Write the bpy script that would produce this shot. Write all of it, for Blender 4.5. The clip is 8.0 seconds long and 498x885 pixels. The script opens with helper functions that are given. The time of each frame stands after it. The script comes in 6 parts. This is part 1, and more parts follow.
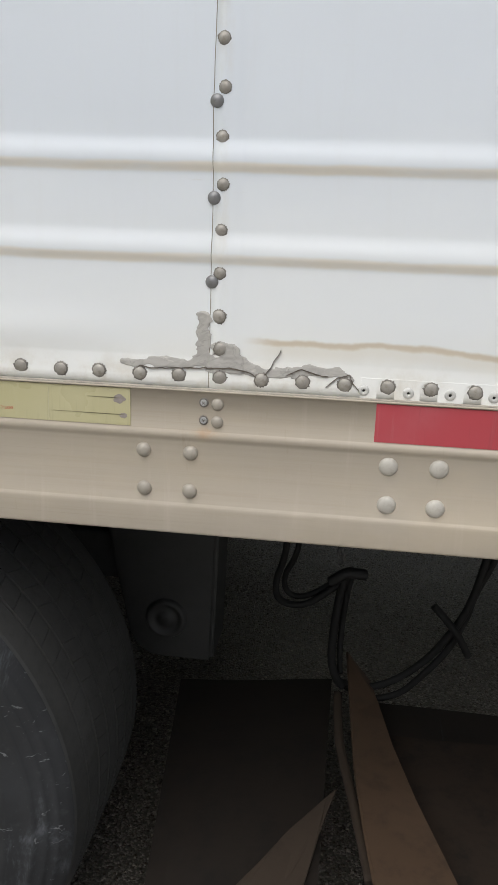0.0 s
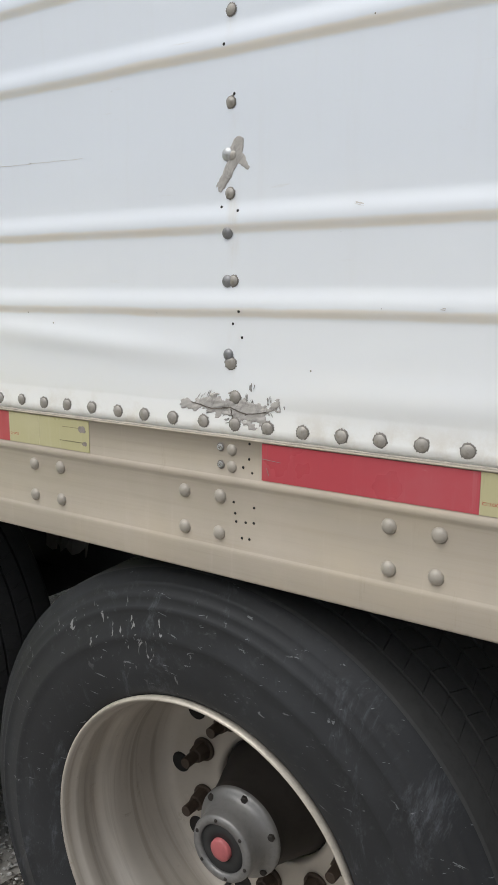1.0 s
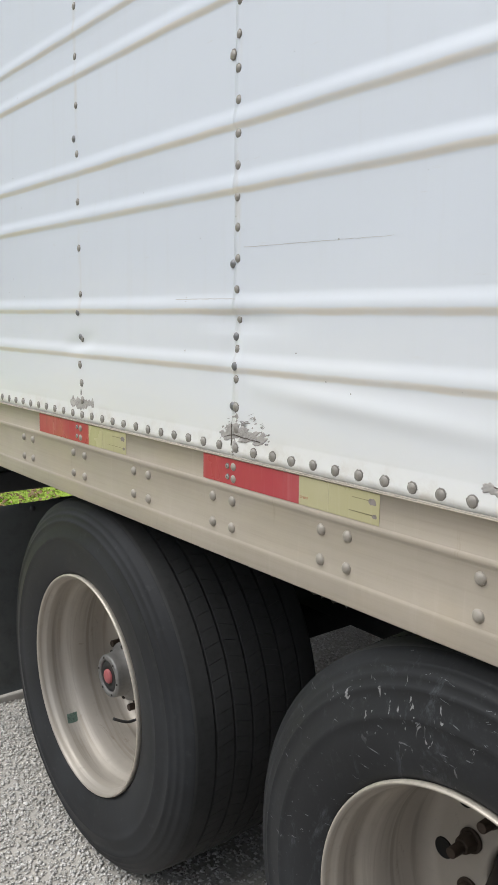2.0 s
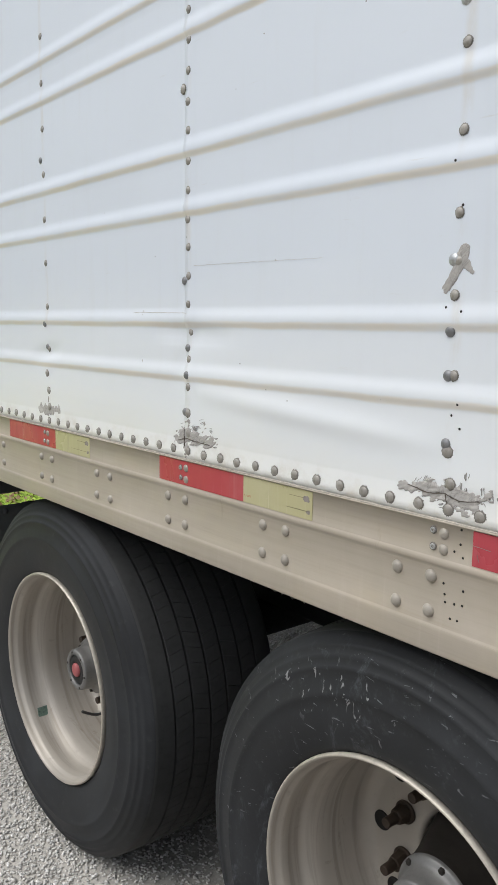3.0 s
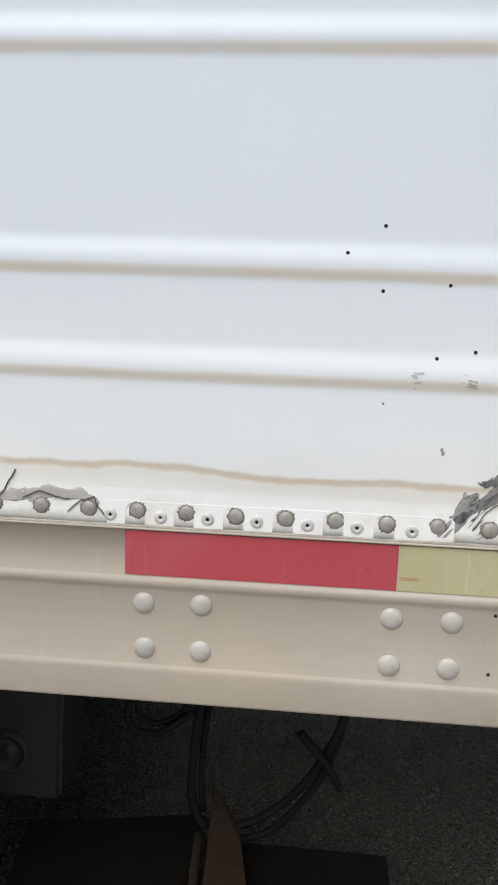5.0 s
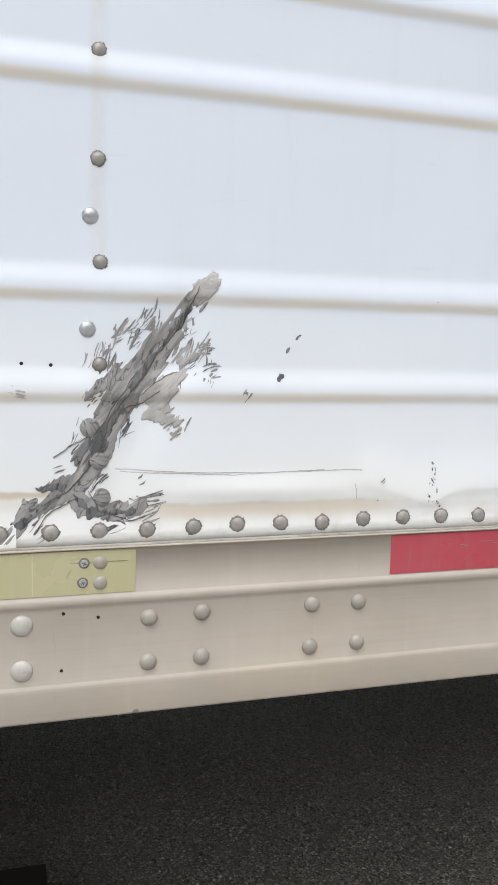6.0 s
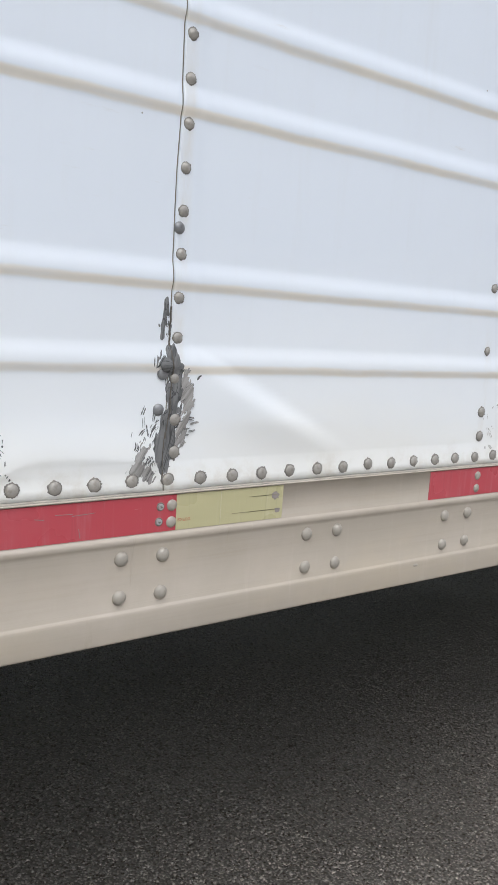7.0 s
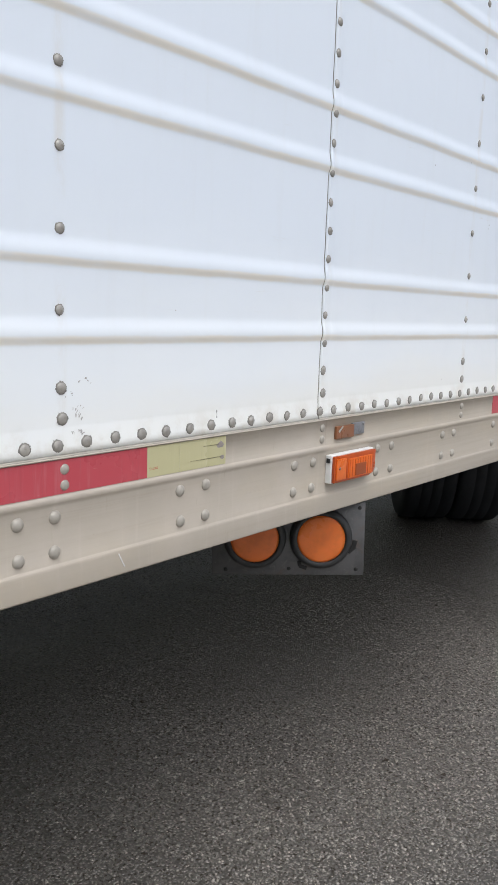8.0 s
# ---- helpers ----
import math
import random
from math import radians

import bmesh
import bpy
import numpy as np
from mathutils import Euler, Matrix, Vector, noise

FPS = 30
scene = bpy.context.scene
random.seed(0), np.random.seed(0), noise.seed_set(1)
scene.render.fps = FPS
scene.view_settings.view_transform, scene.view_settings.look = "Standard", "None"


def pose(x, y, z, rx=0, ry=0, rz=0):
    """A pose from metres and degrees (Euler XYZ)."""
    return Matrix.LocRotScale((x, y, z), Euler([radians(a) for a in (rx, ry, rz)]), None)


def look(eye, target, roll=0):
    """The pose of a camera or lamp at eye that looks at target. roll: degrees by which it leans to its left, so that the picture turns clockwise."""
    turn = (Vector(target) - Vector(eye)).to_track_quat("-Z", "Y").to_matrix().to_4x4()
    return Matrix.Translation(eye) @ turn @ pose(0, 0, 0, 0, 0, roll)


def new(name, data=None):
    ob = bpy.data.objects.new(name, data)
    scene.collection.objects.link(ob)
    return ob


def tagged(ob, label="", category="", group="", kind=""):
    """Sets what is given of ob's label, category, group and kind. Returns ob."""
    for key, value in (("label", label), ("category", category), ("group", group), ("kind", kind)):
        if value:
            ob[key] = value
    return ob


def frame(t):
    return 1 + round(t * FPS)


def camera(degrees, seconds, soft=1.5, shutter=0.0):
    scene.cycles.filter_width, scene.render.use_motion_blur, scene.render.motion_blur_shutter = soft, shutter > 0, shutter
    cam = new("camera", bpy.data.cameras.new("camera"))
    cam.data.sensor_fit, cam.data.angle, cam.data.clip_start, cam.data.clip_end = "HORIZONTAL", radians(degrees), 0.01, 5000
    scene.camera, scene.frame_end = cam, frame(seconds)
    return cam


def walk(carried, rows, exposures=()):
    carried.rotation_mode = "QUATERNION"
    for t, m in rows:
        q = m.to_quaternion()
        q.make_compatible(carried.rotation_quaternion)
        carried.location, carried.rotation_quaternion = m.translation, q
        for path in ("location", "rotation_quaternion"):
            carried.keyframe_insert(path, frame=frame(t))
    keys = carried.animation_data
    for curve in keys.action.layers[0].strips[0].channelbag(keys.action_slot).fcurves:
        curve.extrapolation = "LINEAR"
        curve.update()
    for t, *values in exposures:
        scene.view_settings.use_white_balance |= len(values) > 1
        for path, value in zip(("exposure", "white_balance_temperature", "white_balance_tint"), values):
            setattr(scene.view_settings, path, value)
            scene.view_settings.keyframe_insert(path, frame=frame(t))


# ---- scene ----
cam = camera(34.9, 8.0)
PATH = [
    (0, (-0.034, -0.938, 1.445), (-0.275, 0.973, 0.908), 2.0),
    (0.5, (-0.082, -0.842, 1.453), (-0.801, 0.985, 1.073), 1.8),
    (1, (-0.225, -0.817, 1.426), (-1.324, 0.813, 1.054), 0.2),
    (1.5, (-0.316, -0.843, 1.475), (-1.755, 0.502, 1.132), 0.1),
    (2, (-0.293, -0.846, 1.489), (-1.846, 0.376, 1.183), 0.7),
    (2.2, (-0.274, -0.847, 1.489), (-1.862, 0.33, 1.183), 0.7),
    (3.3, (-0.11, -0.873, 1.505), (-1.534, 0.506, 1.238), 0.7),
    (3.5, (-0.07, -0.854, 1.497), (-1.355, 0.657, 1.245), 0.9),
    (4, (0.012, -0.8, 1.471), (-0.918, 0.952, 1.216), 1.3),
    (4.2, (0.037, -0.795, 1.464), (-0.718, 1.038, 1.196), 1.9),
    (5.3, (0.24, -0.773, 1.468), (0.282, 1.199, 1.139), 1.6),
    (5.5, (0.263, -0.783, 1.477), (0.459, 1.18, 1.151), 1.5),
    (6, (0.336, -0.817, 1.479), (0.894, 1.081, 1.185), 1.7),
    (6.5, (0.378, -0.839, 1.465), (1.265, 0.932, 1.19), 2.3),
    (7, (0.517, -0.857, 1.468), (1.682, 0.739, 1.162), 3.7),
    (7.5, (0.747, -0.888, 1.491), (2.128, 0.532, 1.217), 3.1),
    (8, (0.987, -0.869, 1.448), (2.499, 0.397, 1.119), 1.9),
]
EXPOSURES = [(0.0, -0.11, 6480, 8), (0.5, -0.27, 6440, 8), (1.0, -0.09, 6380, 8), (2.0, -0.05, 6330, 8), (3.5, -0.07, 6300, 8), (4.0, -0.06, 6320, 8), (5.5, 0.06, 6270, 9), (6.5, 0.12, 6170, 9), (7.0, 0.02, 6130, 9), (8.0, 0.09, 6080, 9)]
SKY, SUN = 0.118, 1.8
W1X, W2X, WY, WZ = -0.892, -2.084, 0.022, 0.546
GROUND = 0.058
walk(cam, [(t, look(eye, target, roll)) for t, eye, target, roll in PATH], EXPOSURES)

# ---- light ----
world = bpy.data.worlds.new("sky")
scene.world = world
world.use_nodes = True
wn = world.node_tree.nodes
sky = wn.new("ShaderNodeTexSky")
sky.sky_type, sky.sun_disc = "NISHITA", False
sky.sun_elevation, sky.sun_rotation = radians(58), radians(200)
sky.air_density, sky.dust_density, sky.ozone_density = 1.0, 3.5, 0.8
wn["Background"].inputs["Strength"].default_value = SKY
haze = wn.new("ShaderNodeHueSaturation")
haze.inputs["Saturation"].default_value = 0.45
world.node_tree.links.new(sky.outputs["Color"], haze.inputs["Color"])
world.node_tree.links.new(haze.outputs["Color"], wn["Background"].inputs["Color"])
sun_data = bpy.data.lights.new("sun", "SUN")
sun_data.energy, sun_data.angle, sun_data.color = SUN, radians(60), (1.0, 0.985, 0.96)
sun = new("sun", sun_data)
az, el = radians(200), radians(58)
sun.matrix_world = look(Vector((math.sin(az) * math.cos(el), math.cos(az) * math.cos(el), math.sin(el))) * 30, (0, 0, 0))


# ---- materials ----
RIBS = [1.413, 1.516, 1.720, 1.826, 2.034, 2.124, 2.34, 2.44, 2.65, 2.75, 2.96, 3.06, 3.27, 3.37]   # heights of the pressed ribs


class Mat:
    """A node material with a Principled surface, built step by step."""

    def __init__(self, name, color, rough=0.5, metal=0.0, spec=0.5):
        self.m = bpy.data.materials.new(name)
        self.m.use_nodes = True
        self.t = self.m.node_tree
        self.b = self.t.nodes["Principled BSDF"]
        self.b.inputs["Base Color"].default_value = (*color, 1)
        self.b.inputs["Roughness"].default_value = rough
        self.b.inputs["Metallic"].default_value = metal
        self.b.inputs["Specular IOR Level"].default_value = spec
        self.col = None
        self.base = (*color, 1)
        self.co = self.t.nodes.new("ShaderNodeTexCoord").outputs["Object"]
        self.height = None

    def mapped(self, scale, world=False):
        n = self.t.nodes.new("ShaderNodeMapping")
        n.inputs["Scale"].default_value = scale
        if world:
            src = self.t.nodes.new("ShaderNodeNewGeometry").outputs["Position"]
        else:
            src = self.co
        self.t.links.new(src, n.inputs["Vector"])
        return n.outputs["Vector"]

    def noise(self, scale, detail=4, rough=0.55, vec=None, dist=0.0):
        n = self.t.nodes.new("ShaderNodeTexNoise")
        n.inputs["Scale"].default_value = scale
        n.inputs["Detail"].default_value = detail
        n.inputs["Roughness"].default_value = rough
        n.inputs["Distortion"].default_value = dist
        self.t.links.new(vec or self.co, n.inputs["Vector"])
        return n.outputs["Fac"]

    def voronoi(self, scale, vec=None, out="Distance", feature="F1"):
        n = self.t.nodes.new("ShaderNodeTexVoronoi")
        n.feature = feature
        n.inputs["Scale"].default_value = scale
        self.t.links.new(vec or self.co, n.inputs["Vector"])
        return n.outputs[out]

    def ramp(self, fac, lo, hi, a=0.0, b=1.0):
        n = self.t.nodes.new("ShaderNodeMapRange")
        n.interpolation_type = "SMOOTHSTEP"
        for k, v in (("From Min", lo), ("From Max", hi), ("To Min", a), ("To Max", b)):
            n.inputs[k].default_value = v
        self.t.links.new(fac, n.inputs["Value"])
        return n.outputs["Result"]

    def math(self, op, a, b):
        n = self.t.nodes.new("ShaderNodeMath")
        n.operation = op
        for i, v in enumerate((a, b)):
            if isinstance(v, (int, float)):
                n.inputs[i].default_value = v
            else:
                self.t.links.new(v, n.inputs[i])
        return n.outputs[0]

    def mix(self, fac, color, mode="MIX"):
        n = self.t.nodes.new("ShaderNodeMix")
        n.data_type, n.blend_type = "RGBA", mode
        if self.col is None:
            n.inputs[6].default_value = self.base
        else:
            self.t.links.new(self.col, n.inputs[6])
        n.inputs[7].default_value = (*color, 1)
        if isinstance(fac, (int, float)):
            n.inputs[0].default_value = fac
        else:
            self.t.links.new(fac, n.inputs[0])
        self.col = n.outputs[2]
        self.t.links.new(self.col, self.b.inputs["Base Color"])
        return self

    def roughness(self, fac):
        self.t.links.new(fac, self.b.inputs["Roughness"])
        return self

    def bump(self, h, strength=0.3, dist=0.002):
        n = self.t.nodes.new("ShaderNodeBump")
        n.inputs["Strength"].default_value, n.inputs["Distance"].default_value = strength, dist
        self.t.links.new(h, n.inputs["Height"])
        if self.height is not None:
            self.t.links.new(self.height, n.inputs["Normal"])
        self.height = n.outputs["Normal"]
        self.t.links.new(self.height, self.b.inputs["Normal"])
        return self

    def random(self):
        return self.t.nodes.new("ShaderNodeObjectInfo").outputs["Random"]

    def island(self):
        return self.t.nodes.new("ShaderNodeNewGeometry").outputs["Random Per Island"]


def white_paint():
    k = Mat("white_panel_paint", (0.735, 0.778, 0.845), 0.34, spec=0.45)
    streak = k.noise(3.0, 6, 0.65, k.mapped((9, 1, 0.8)))
    k.mix(k.ramp(streak, 0.5, 0.8, 0, 0.13), (0.62, 0.60, 0.56))
    blot = k.noise(1.7, 2, 0.5)
    grime = k.noise(14, 8, 0.7, k.mapped((0.6, 1, 5)))
    k.mix(k.ramp(grime, 0.62, 0.78, 0, 0.4), (0.56, 0.50, 0.41))
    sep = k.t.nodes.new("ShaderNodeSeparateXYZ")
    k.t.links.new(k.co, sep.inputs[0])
    # lower panel's brightness put in the colour, fading upward unevenly, plus cream road film
    sill_fade = k.math("ADD", sep.outputs["Z"], k.ramp(k.noise(2.6, 5, 0.6, k.mapped((0.5, 1, 1.4))), 0.2, 0.8, -0.07, 0.07))
    k.mix(k.ramp(sill_fade, 1.64, 1.27, 0, 0.9), (0.855, 0.870, 0.880))
    k.mix(k.ramp(sill_fade, 1.36, 1.23, 0, 0.7), (0.865, 0.845, 0.79))
    post = k.math("ABSOLUTE", k.math("SUBTRACT", k.math("FRACT", k.math("ADD", k.math("DIVIDE", sep.outputs["X"], 0.6096), 20.818), 0.0), 0.5), 0.0)
    rust = k.math("MULTIPLY", k.ramp(post, 0.022, 0.004), k.ramp(k.noise(10, 6, 0.7, k.mapped((1.4, 1, 0.5))), 0.42, 0.68))
    k.mix(k.math("MULTIPLY", rust, 0.32), (0.62, 0.54, 0.42))
    low = k.math("MULTIPLY", k.ramp(sep.outputs["Z"], 1.30, 1.25), k.ramp(k.noise(16, 6, 0.7), 0.45, 0.7))
    k.mix(k.math("MULTIPLY", low, 0.5), (0.58, 0.51, 0.41))
    # tan band along each rib's lower edge: road film plus underside shade in colour
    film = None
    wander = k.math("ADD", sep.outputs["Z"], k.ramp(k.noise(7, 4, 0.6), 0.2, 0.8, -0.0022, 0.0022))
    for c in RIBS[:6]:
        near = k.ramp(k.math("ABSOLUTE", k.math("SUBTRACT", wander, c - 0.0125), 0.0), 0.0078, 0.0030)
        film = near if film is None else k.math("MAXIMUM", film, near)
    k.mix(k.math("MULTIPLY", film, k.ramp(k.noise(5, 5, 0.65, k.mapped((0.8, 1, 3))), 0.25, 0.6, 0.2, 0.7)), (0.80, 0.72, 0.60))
    # dirt line where water dried above the sill
    tide = k.math("ADD", sep.outputs["Z"], k.ramp(k.noise(11, 4, 0.6), 0.2, 0.8, -0.004, 0.004))
    span = k.math("MULTIPLY", k.ramp(sep.outputs["X"], -0.17, -0.12), k.ramp(sep.outputs["X"], 0.42, 0.36))
    tide = k.math("ADD", tide, k.ramp(sep.outputs["X"], -0.05, 0.30, -0.0095, -0.001))
    line = k.ramp(k.math("ABSOLUTE", k.math("SUBTRACT", tide, 1.2980), 0.0), 0.0058, 0.0012)
    haze_ = k.math("MULTIPLY", k.ramp(tide, 1.299, 1.294), k.ramp(tide, 1.272, 1.29))
    k.mix(k.math("MULTIPLY", k.math("MULTIPLY", line, span), 0.8), (0.58, 0.48, 0.35))
    k.mix(k.math("MULTIPLY", k.math("MULTIPLY", haze_, span), 0.4), (0.72, 0.66, 0.55))
    span = k.math("MULTIPLY", k.ramp(sep.outputs["X"], 0.45, 0.49), k.ramp(sep.outputs["X"], 0.80, 0.70))
    line = k.math("MULTIPLY", k.ramp(tide, 1.287, 1.281), k.ramp(tide, 1.258, 1.276))
    k.mix(k.math("MULTIPLY", k.math("MULTIPLY", line, span), 0.7), (0.62, 0.53, 0.40))
    pick = k.t.nodes.new("ShaderNodeSeparateColor")
    k.t.links.new(k.voronoi(55, out="Color"), pick.inputs[0])
    k.mix(k.math("MULTIPLY", k.ramp(k.voronoi(55), 0.05, 0.085, 1, 0), k.math("GREATER_THAN", pick.outputs[0], 0.984)), (0.22, 0.2, 0.17))
    k.roughness(k.ramp(blot, 0.0, 1.0, 0.24, 0.48))
    k.bump(k.noise(5, 3), 0.12, 0.004)
    k.bump(k.noise(220, 2), 0.03, 0.0006)
    return k.m


def rail_paint():
    k = Mat("weathered_rail", (0.432, 0.380, 0.316), 0.5, spec=0.35)
    streak = k.noise(4, 7, 0.7, k.mapped((0.5, 1, 22)))
    k.mix(k.ramp(streak, 0.45, 0.72, 0, 0.32), (0.363, 0.297, 0.232))
    k.mix(k.ramp(k.noise(5, 5, 0.6, k.mapped((0.8, 1, 1.6))), 0.45, 0.7, 0, 0.5), (0.50, 0.425, 0.325))
    k.mix(k.ramp(k.noise(2.2, 6, 0.65), 0.48, 0.72, 0, 0.65), (0.518, 0.456, 0.396))
    drip = k.noise(7, 6, 0.65, k.mapped((7, 1, 0.5)))
    k.mix(k.ramp(drip, 0.54, 0.74, 0, 0.3), (0.552, 0.489, 0.432))
    k.mix(k.ramp(k.noise(9, 6, 0.7, k.mapped((5, 1, 0.7))), 0.60, 0.75, 0, 0.45), (0.311, 0.244, 0.180))
    k.mix(k.ramp(k.noise(30, 6, 0.75), 0.66, 0.8, 0, 0.7), (0.233, 0.179, 0.132))
    line = k.noise(3, 3, 0.6, k.mapped((0.25, 1, 160)))
    k.mix(k.ramp(line, 0.67, 0.71, 0, 0.2), (0.259, 0.212, 0.168))
    sep = k.t.nodes.new("ShaderNodeSeparateXYZ")
    k.t.links.new(k.co, sep.inputs[0])
    far = k.math("ADD", k.math("ABSOLUTE", k.math("ADD", sep.outputs["X"], 0.207), 0.0), k.math("MULTIPLY", k.math("ABSOLUTE", k.math("SUBTRACT", sep.outputs["Z"], 1.189), 0.0), 2.2))
    k.mix(k.math("MULTIPLY", k.ramp(far, 0.035, 0.004), k.ramp(k.noise(60, 4, 0.6), 0.35, 0.7, 0, 0.6)), (0.46, 0.29, 0.17))
    k.roughness(k.ramp(streak, 0.3, 0.7, 0.38, 0.6))
    k.bump(k.noise(4, 5, 0.6, k.mapped((1, 1, 30))), 0.08, 0.002)
    k.bump(k.noise(300, 2), 0.05, 0.0005)
    return k.m


def metal_mat(name, color, rough=0.45, metal=0.6, var=0.35, dirt=(0.2, 0.17, 0.13)):
    k = Mat(name, color, rough, metal)
    k.mix(k.ramp(k.noise(180, 4), 0.45, 0.75, 0, 0.55), dirt)
    k.mix(k.ramp(k.random(), 0, 1, 0, var), tuple(c * 0.6 for c in color))
    k.bump(k.noise(400, 3), 0.15, 0.0006)
    return k.m


def tyre_rubber(name, scuffed):
    k = Mat(name, (0.022, 0.023, 0.025), 0.66, spec=0.3)
    dust = k.noise(3.2, 7, 0.65)
    k.mix(k.ramp(dust, 0.40, 0.78, 0, 0.75), (0.050, 0.053, 0.058))
    fine = k.noise(45, 6, 0.7)
    k.mix(k.ramp(fine, 0.55, 0.8, 0, 0.45), (0.085, 0.088, 0.09))
    if scuffed:
        sep = k.t.nodes.new("ShaderNodeSeparateXYZ")
        k.t.links.new(k.co, sep.inputs[0])
        rad = k.math("SQRT", k.math("ADD", k.math("MULTIPLY", sep.outputs["X"], sep.outputs["X"]), k.math("MULTIPLY", sep.outputs["Z"], sep.outputs["Z"])), 0.0)
        zone = k.math("MULTIPLY", k.math("MULTIPLY", k.ramp(sep.outputs["Z"], 0.28, 0.36), k.ramp(sep.outputs["X"], 0.16, -0.02)), k.ramp(rad, 0.452, 0.43))
        nick = k.noise(34, 3, 0.6, k.mapped((1.6, 1, 0.7)), 1.2)
        k.mix(k.math("MULTIPLY", zone, k.ramp(nick, 0.645, 0.69, 0, 0.8)), (0.34, 0.34, 0.34))
        chalk = k.noise(9, 7, 0.8, k.mapped((1.4, 1, 0.6)), 0.6)
        k.mix(k.ramp(chalk, 0.54, 0.76, 0, 0.6), (0.16, 0.17, 0.19))
        hair = k.noise(20, 4, 0.7, k.mapped((0.7, 1, 2.2)), 2.5)
        k.mix(k.ramp(hair, 0.655, 0.675, 0, 0.5), (0.30, 0.31, 0.32))
    else:
        k.mix(k.ramp(k.noise(13, 7, 0.8, None, 0.8), 0.62, 0.8, 0, 0.3), (0.15, 0.155, 0.16))
    k.roughness(k.ramp(dust, 0.3, 0.8, 0.5, 0.75))
    k.bump(k.noise(90, 5, 0.7), 0.12, 0.002)
    return k.m


def wheel_paint():
    k = Mat("dirty_wheel_paint", (0.47, 0.43, 0.375), 0.40, 0.25)
    ring = k.noise(6, 6, 0.65)
    k.mix(k.ramp(ring, 0.42, 0.75, 0, 0.55), (0.38, 0.34, 0.29))
    k.mix(k.ramp(k.noise(28, 6, 0.75), 0.6, 0.78, 0, 0.55), (0.24, 0.21, 0.17))
    k.mix(k.ramp(k.noise(3, 3), 0.5, 0.75, 0, 0.4), (0.55, 0.52, 0.48))
    band = k.noise(3, 5, 0.6, k.mapped((0.7, 16, 0.7)), 0.4)
    k.mix(k.ramp(band, 0.45, 0.66, 0, 0.55), (0.27, 0.23, 0.185))
    k.mix(k.ramp(k.noise(9, 6, 0.8, None, 1.0), 0.60, 0.72, 0, 0.5), (0.22, 0.17, 0.125))
    k.roughness(k.ramp(ring, 0.3, 0.7, 0.34, 0.6))
    k.bump(k.noise(120, 4), 0.08, 0.001)
    return k.m


def asphalt():
    k = Mat("coarse_asphalt", (0.125, 0.108, 0.090), 0.6, spec=1.0)
    wv = k.mapped((1, 1, 1), True)
    k.mix(k.ramp(k.noise(1.3, 6, 0.6, wv), 0.4, 0.7, 0, 0.6), (0.21, 0.185, 0.155))
    cell = k.voronoi(140, wv, "Color")
    sepc = k.t.nodes.new("ShaderNodeSeparateColor")
    k.t.links.new(cell, sepc.inputs[0])
    dist = k.voronoi(140, wv)
    chip = k.math("MULTIPLY", k.ramp(sepc.outputs[0], 0.25, 0.9), k.ramp(dist, 0.60, 0.38))
    k.mix(k.math("MULTIPLY", chip, 0.75), (0.40, 0.357, 0.31))
    k.mix(k.ramp(dist, 0.50, 0.72), (0.090, 0.079, 0.067))
    k.mix(k.ramp(k.noise(0.6, 3, 0.5, wv), 0.60, 0.72, 0, 0.45), (0.05, 0.047, 0.043))
    k.roughness(k.ramp(sepc.outputs[1], 0, 1, 0.26, 0.55))
    k.bump(k.ramp(dist, 0.0, 0.65, 1, 0), 0.9, 0.005)
    k.bump(k.noise(60, 5, 0.7, wv), 0.4, 0.006)
    return k.m


def plain(name, color, rough=0.6, metal=0.0, grain=60, depth=0.1, dark=0.5, amount=0.5):
    k = Mat(name, color, rough, metal)
    k.mix(k.ramp(k.noise(grain, 6, 0.7), 0.42, 0.75, 0, amount), tuple(c * dark for c in color))
    k.mix(k.ramp(k.noise(grain * 0.12, 4), 0.5, 0.75, 0, amount * 0.7), tuple(min(1, c * 1.35 + 0.01) for c in color))
    k.bump(k.noise(grain * 3, 4), depth, 0.001)
    return k.m


def sealant_mat(name, color, dark, turn=90.0, lines=0.8, squeeze=0.22):
    k = Mat(name, color, 0.55)
    spin = k.t.nodes.new("ShaderNodeMapping")
    spin.inputs["Rotation"].default_value = (0, radians(turn), 0)
    k.t.links.new(k.co, spin.inputs["Vector"])
    squash = k.t.nodes.new("ShaderNodeMapping")
    squash.inputs["Scale"].default_value = (squeeze, 1, 1)
    k.t.links.new(spin.outputs["Vector"], squash.inputs["Vector"])
    vec = squash.outputs["Vector"]
    v = k.noise(75, 6, 0.65, vec, 0.9)
    k.mix(k.ramp(v, 0.40, 0.62, 0, 0.9), dark)
    k.mix(k.ramp(k.noise(40, 5, 0.6, vec, 1.6), 0.56, 0.66, 0, 0.7), tuple(min(1, c * 1.35) for c in color))
    crease_ = k.math("ABSOLUTE", k.math("SUBTRACT", k.noise(26, 4, 0.6, vec, 2.0), 0.5), 0.0)
    k.mix(k.ramp(crease_, 0.016, 0.004, 0, lines), tuple(c * 0.35 for c in dark))
    k.bump(v, 0.25, 0.001)
    return k.m


def stones_mat(name, a, b, c, rough=0.8, spec=0.5):
    k = Mat(name, a, rough, 0.0, spec)
    k.mix(k.ramp(k.island(), 0.25, 0.9), b)
    k.mix(k.ramp(k.noise(0.9, 2, 0.5, k.mapped((1, 1, 1), True)), 0.5, 0.7, 0, 0.5), c)
    k.mix(k.ramp(k.noise(170, 4), 0.5, 0.75, 0, 0.4), tuple(x * 0.6 for x in a))
    return k.m


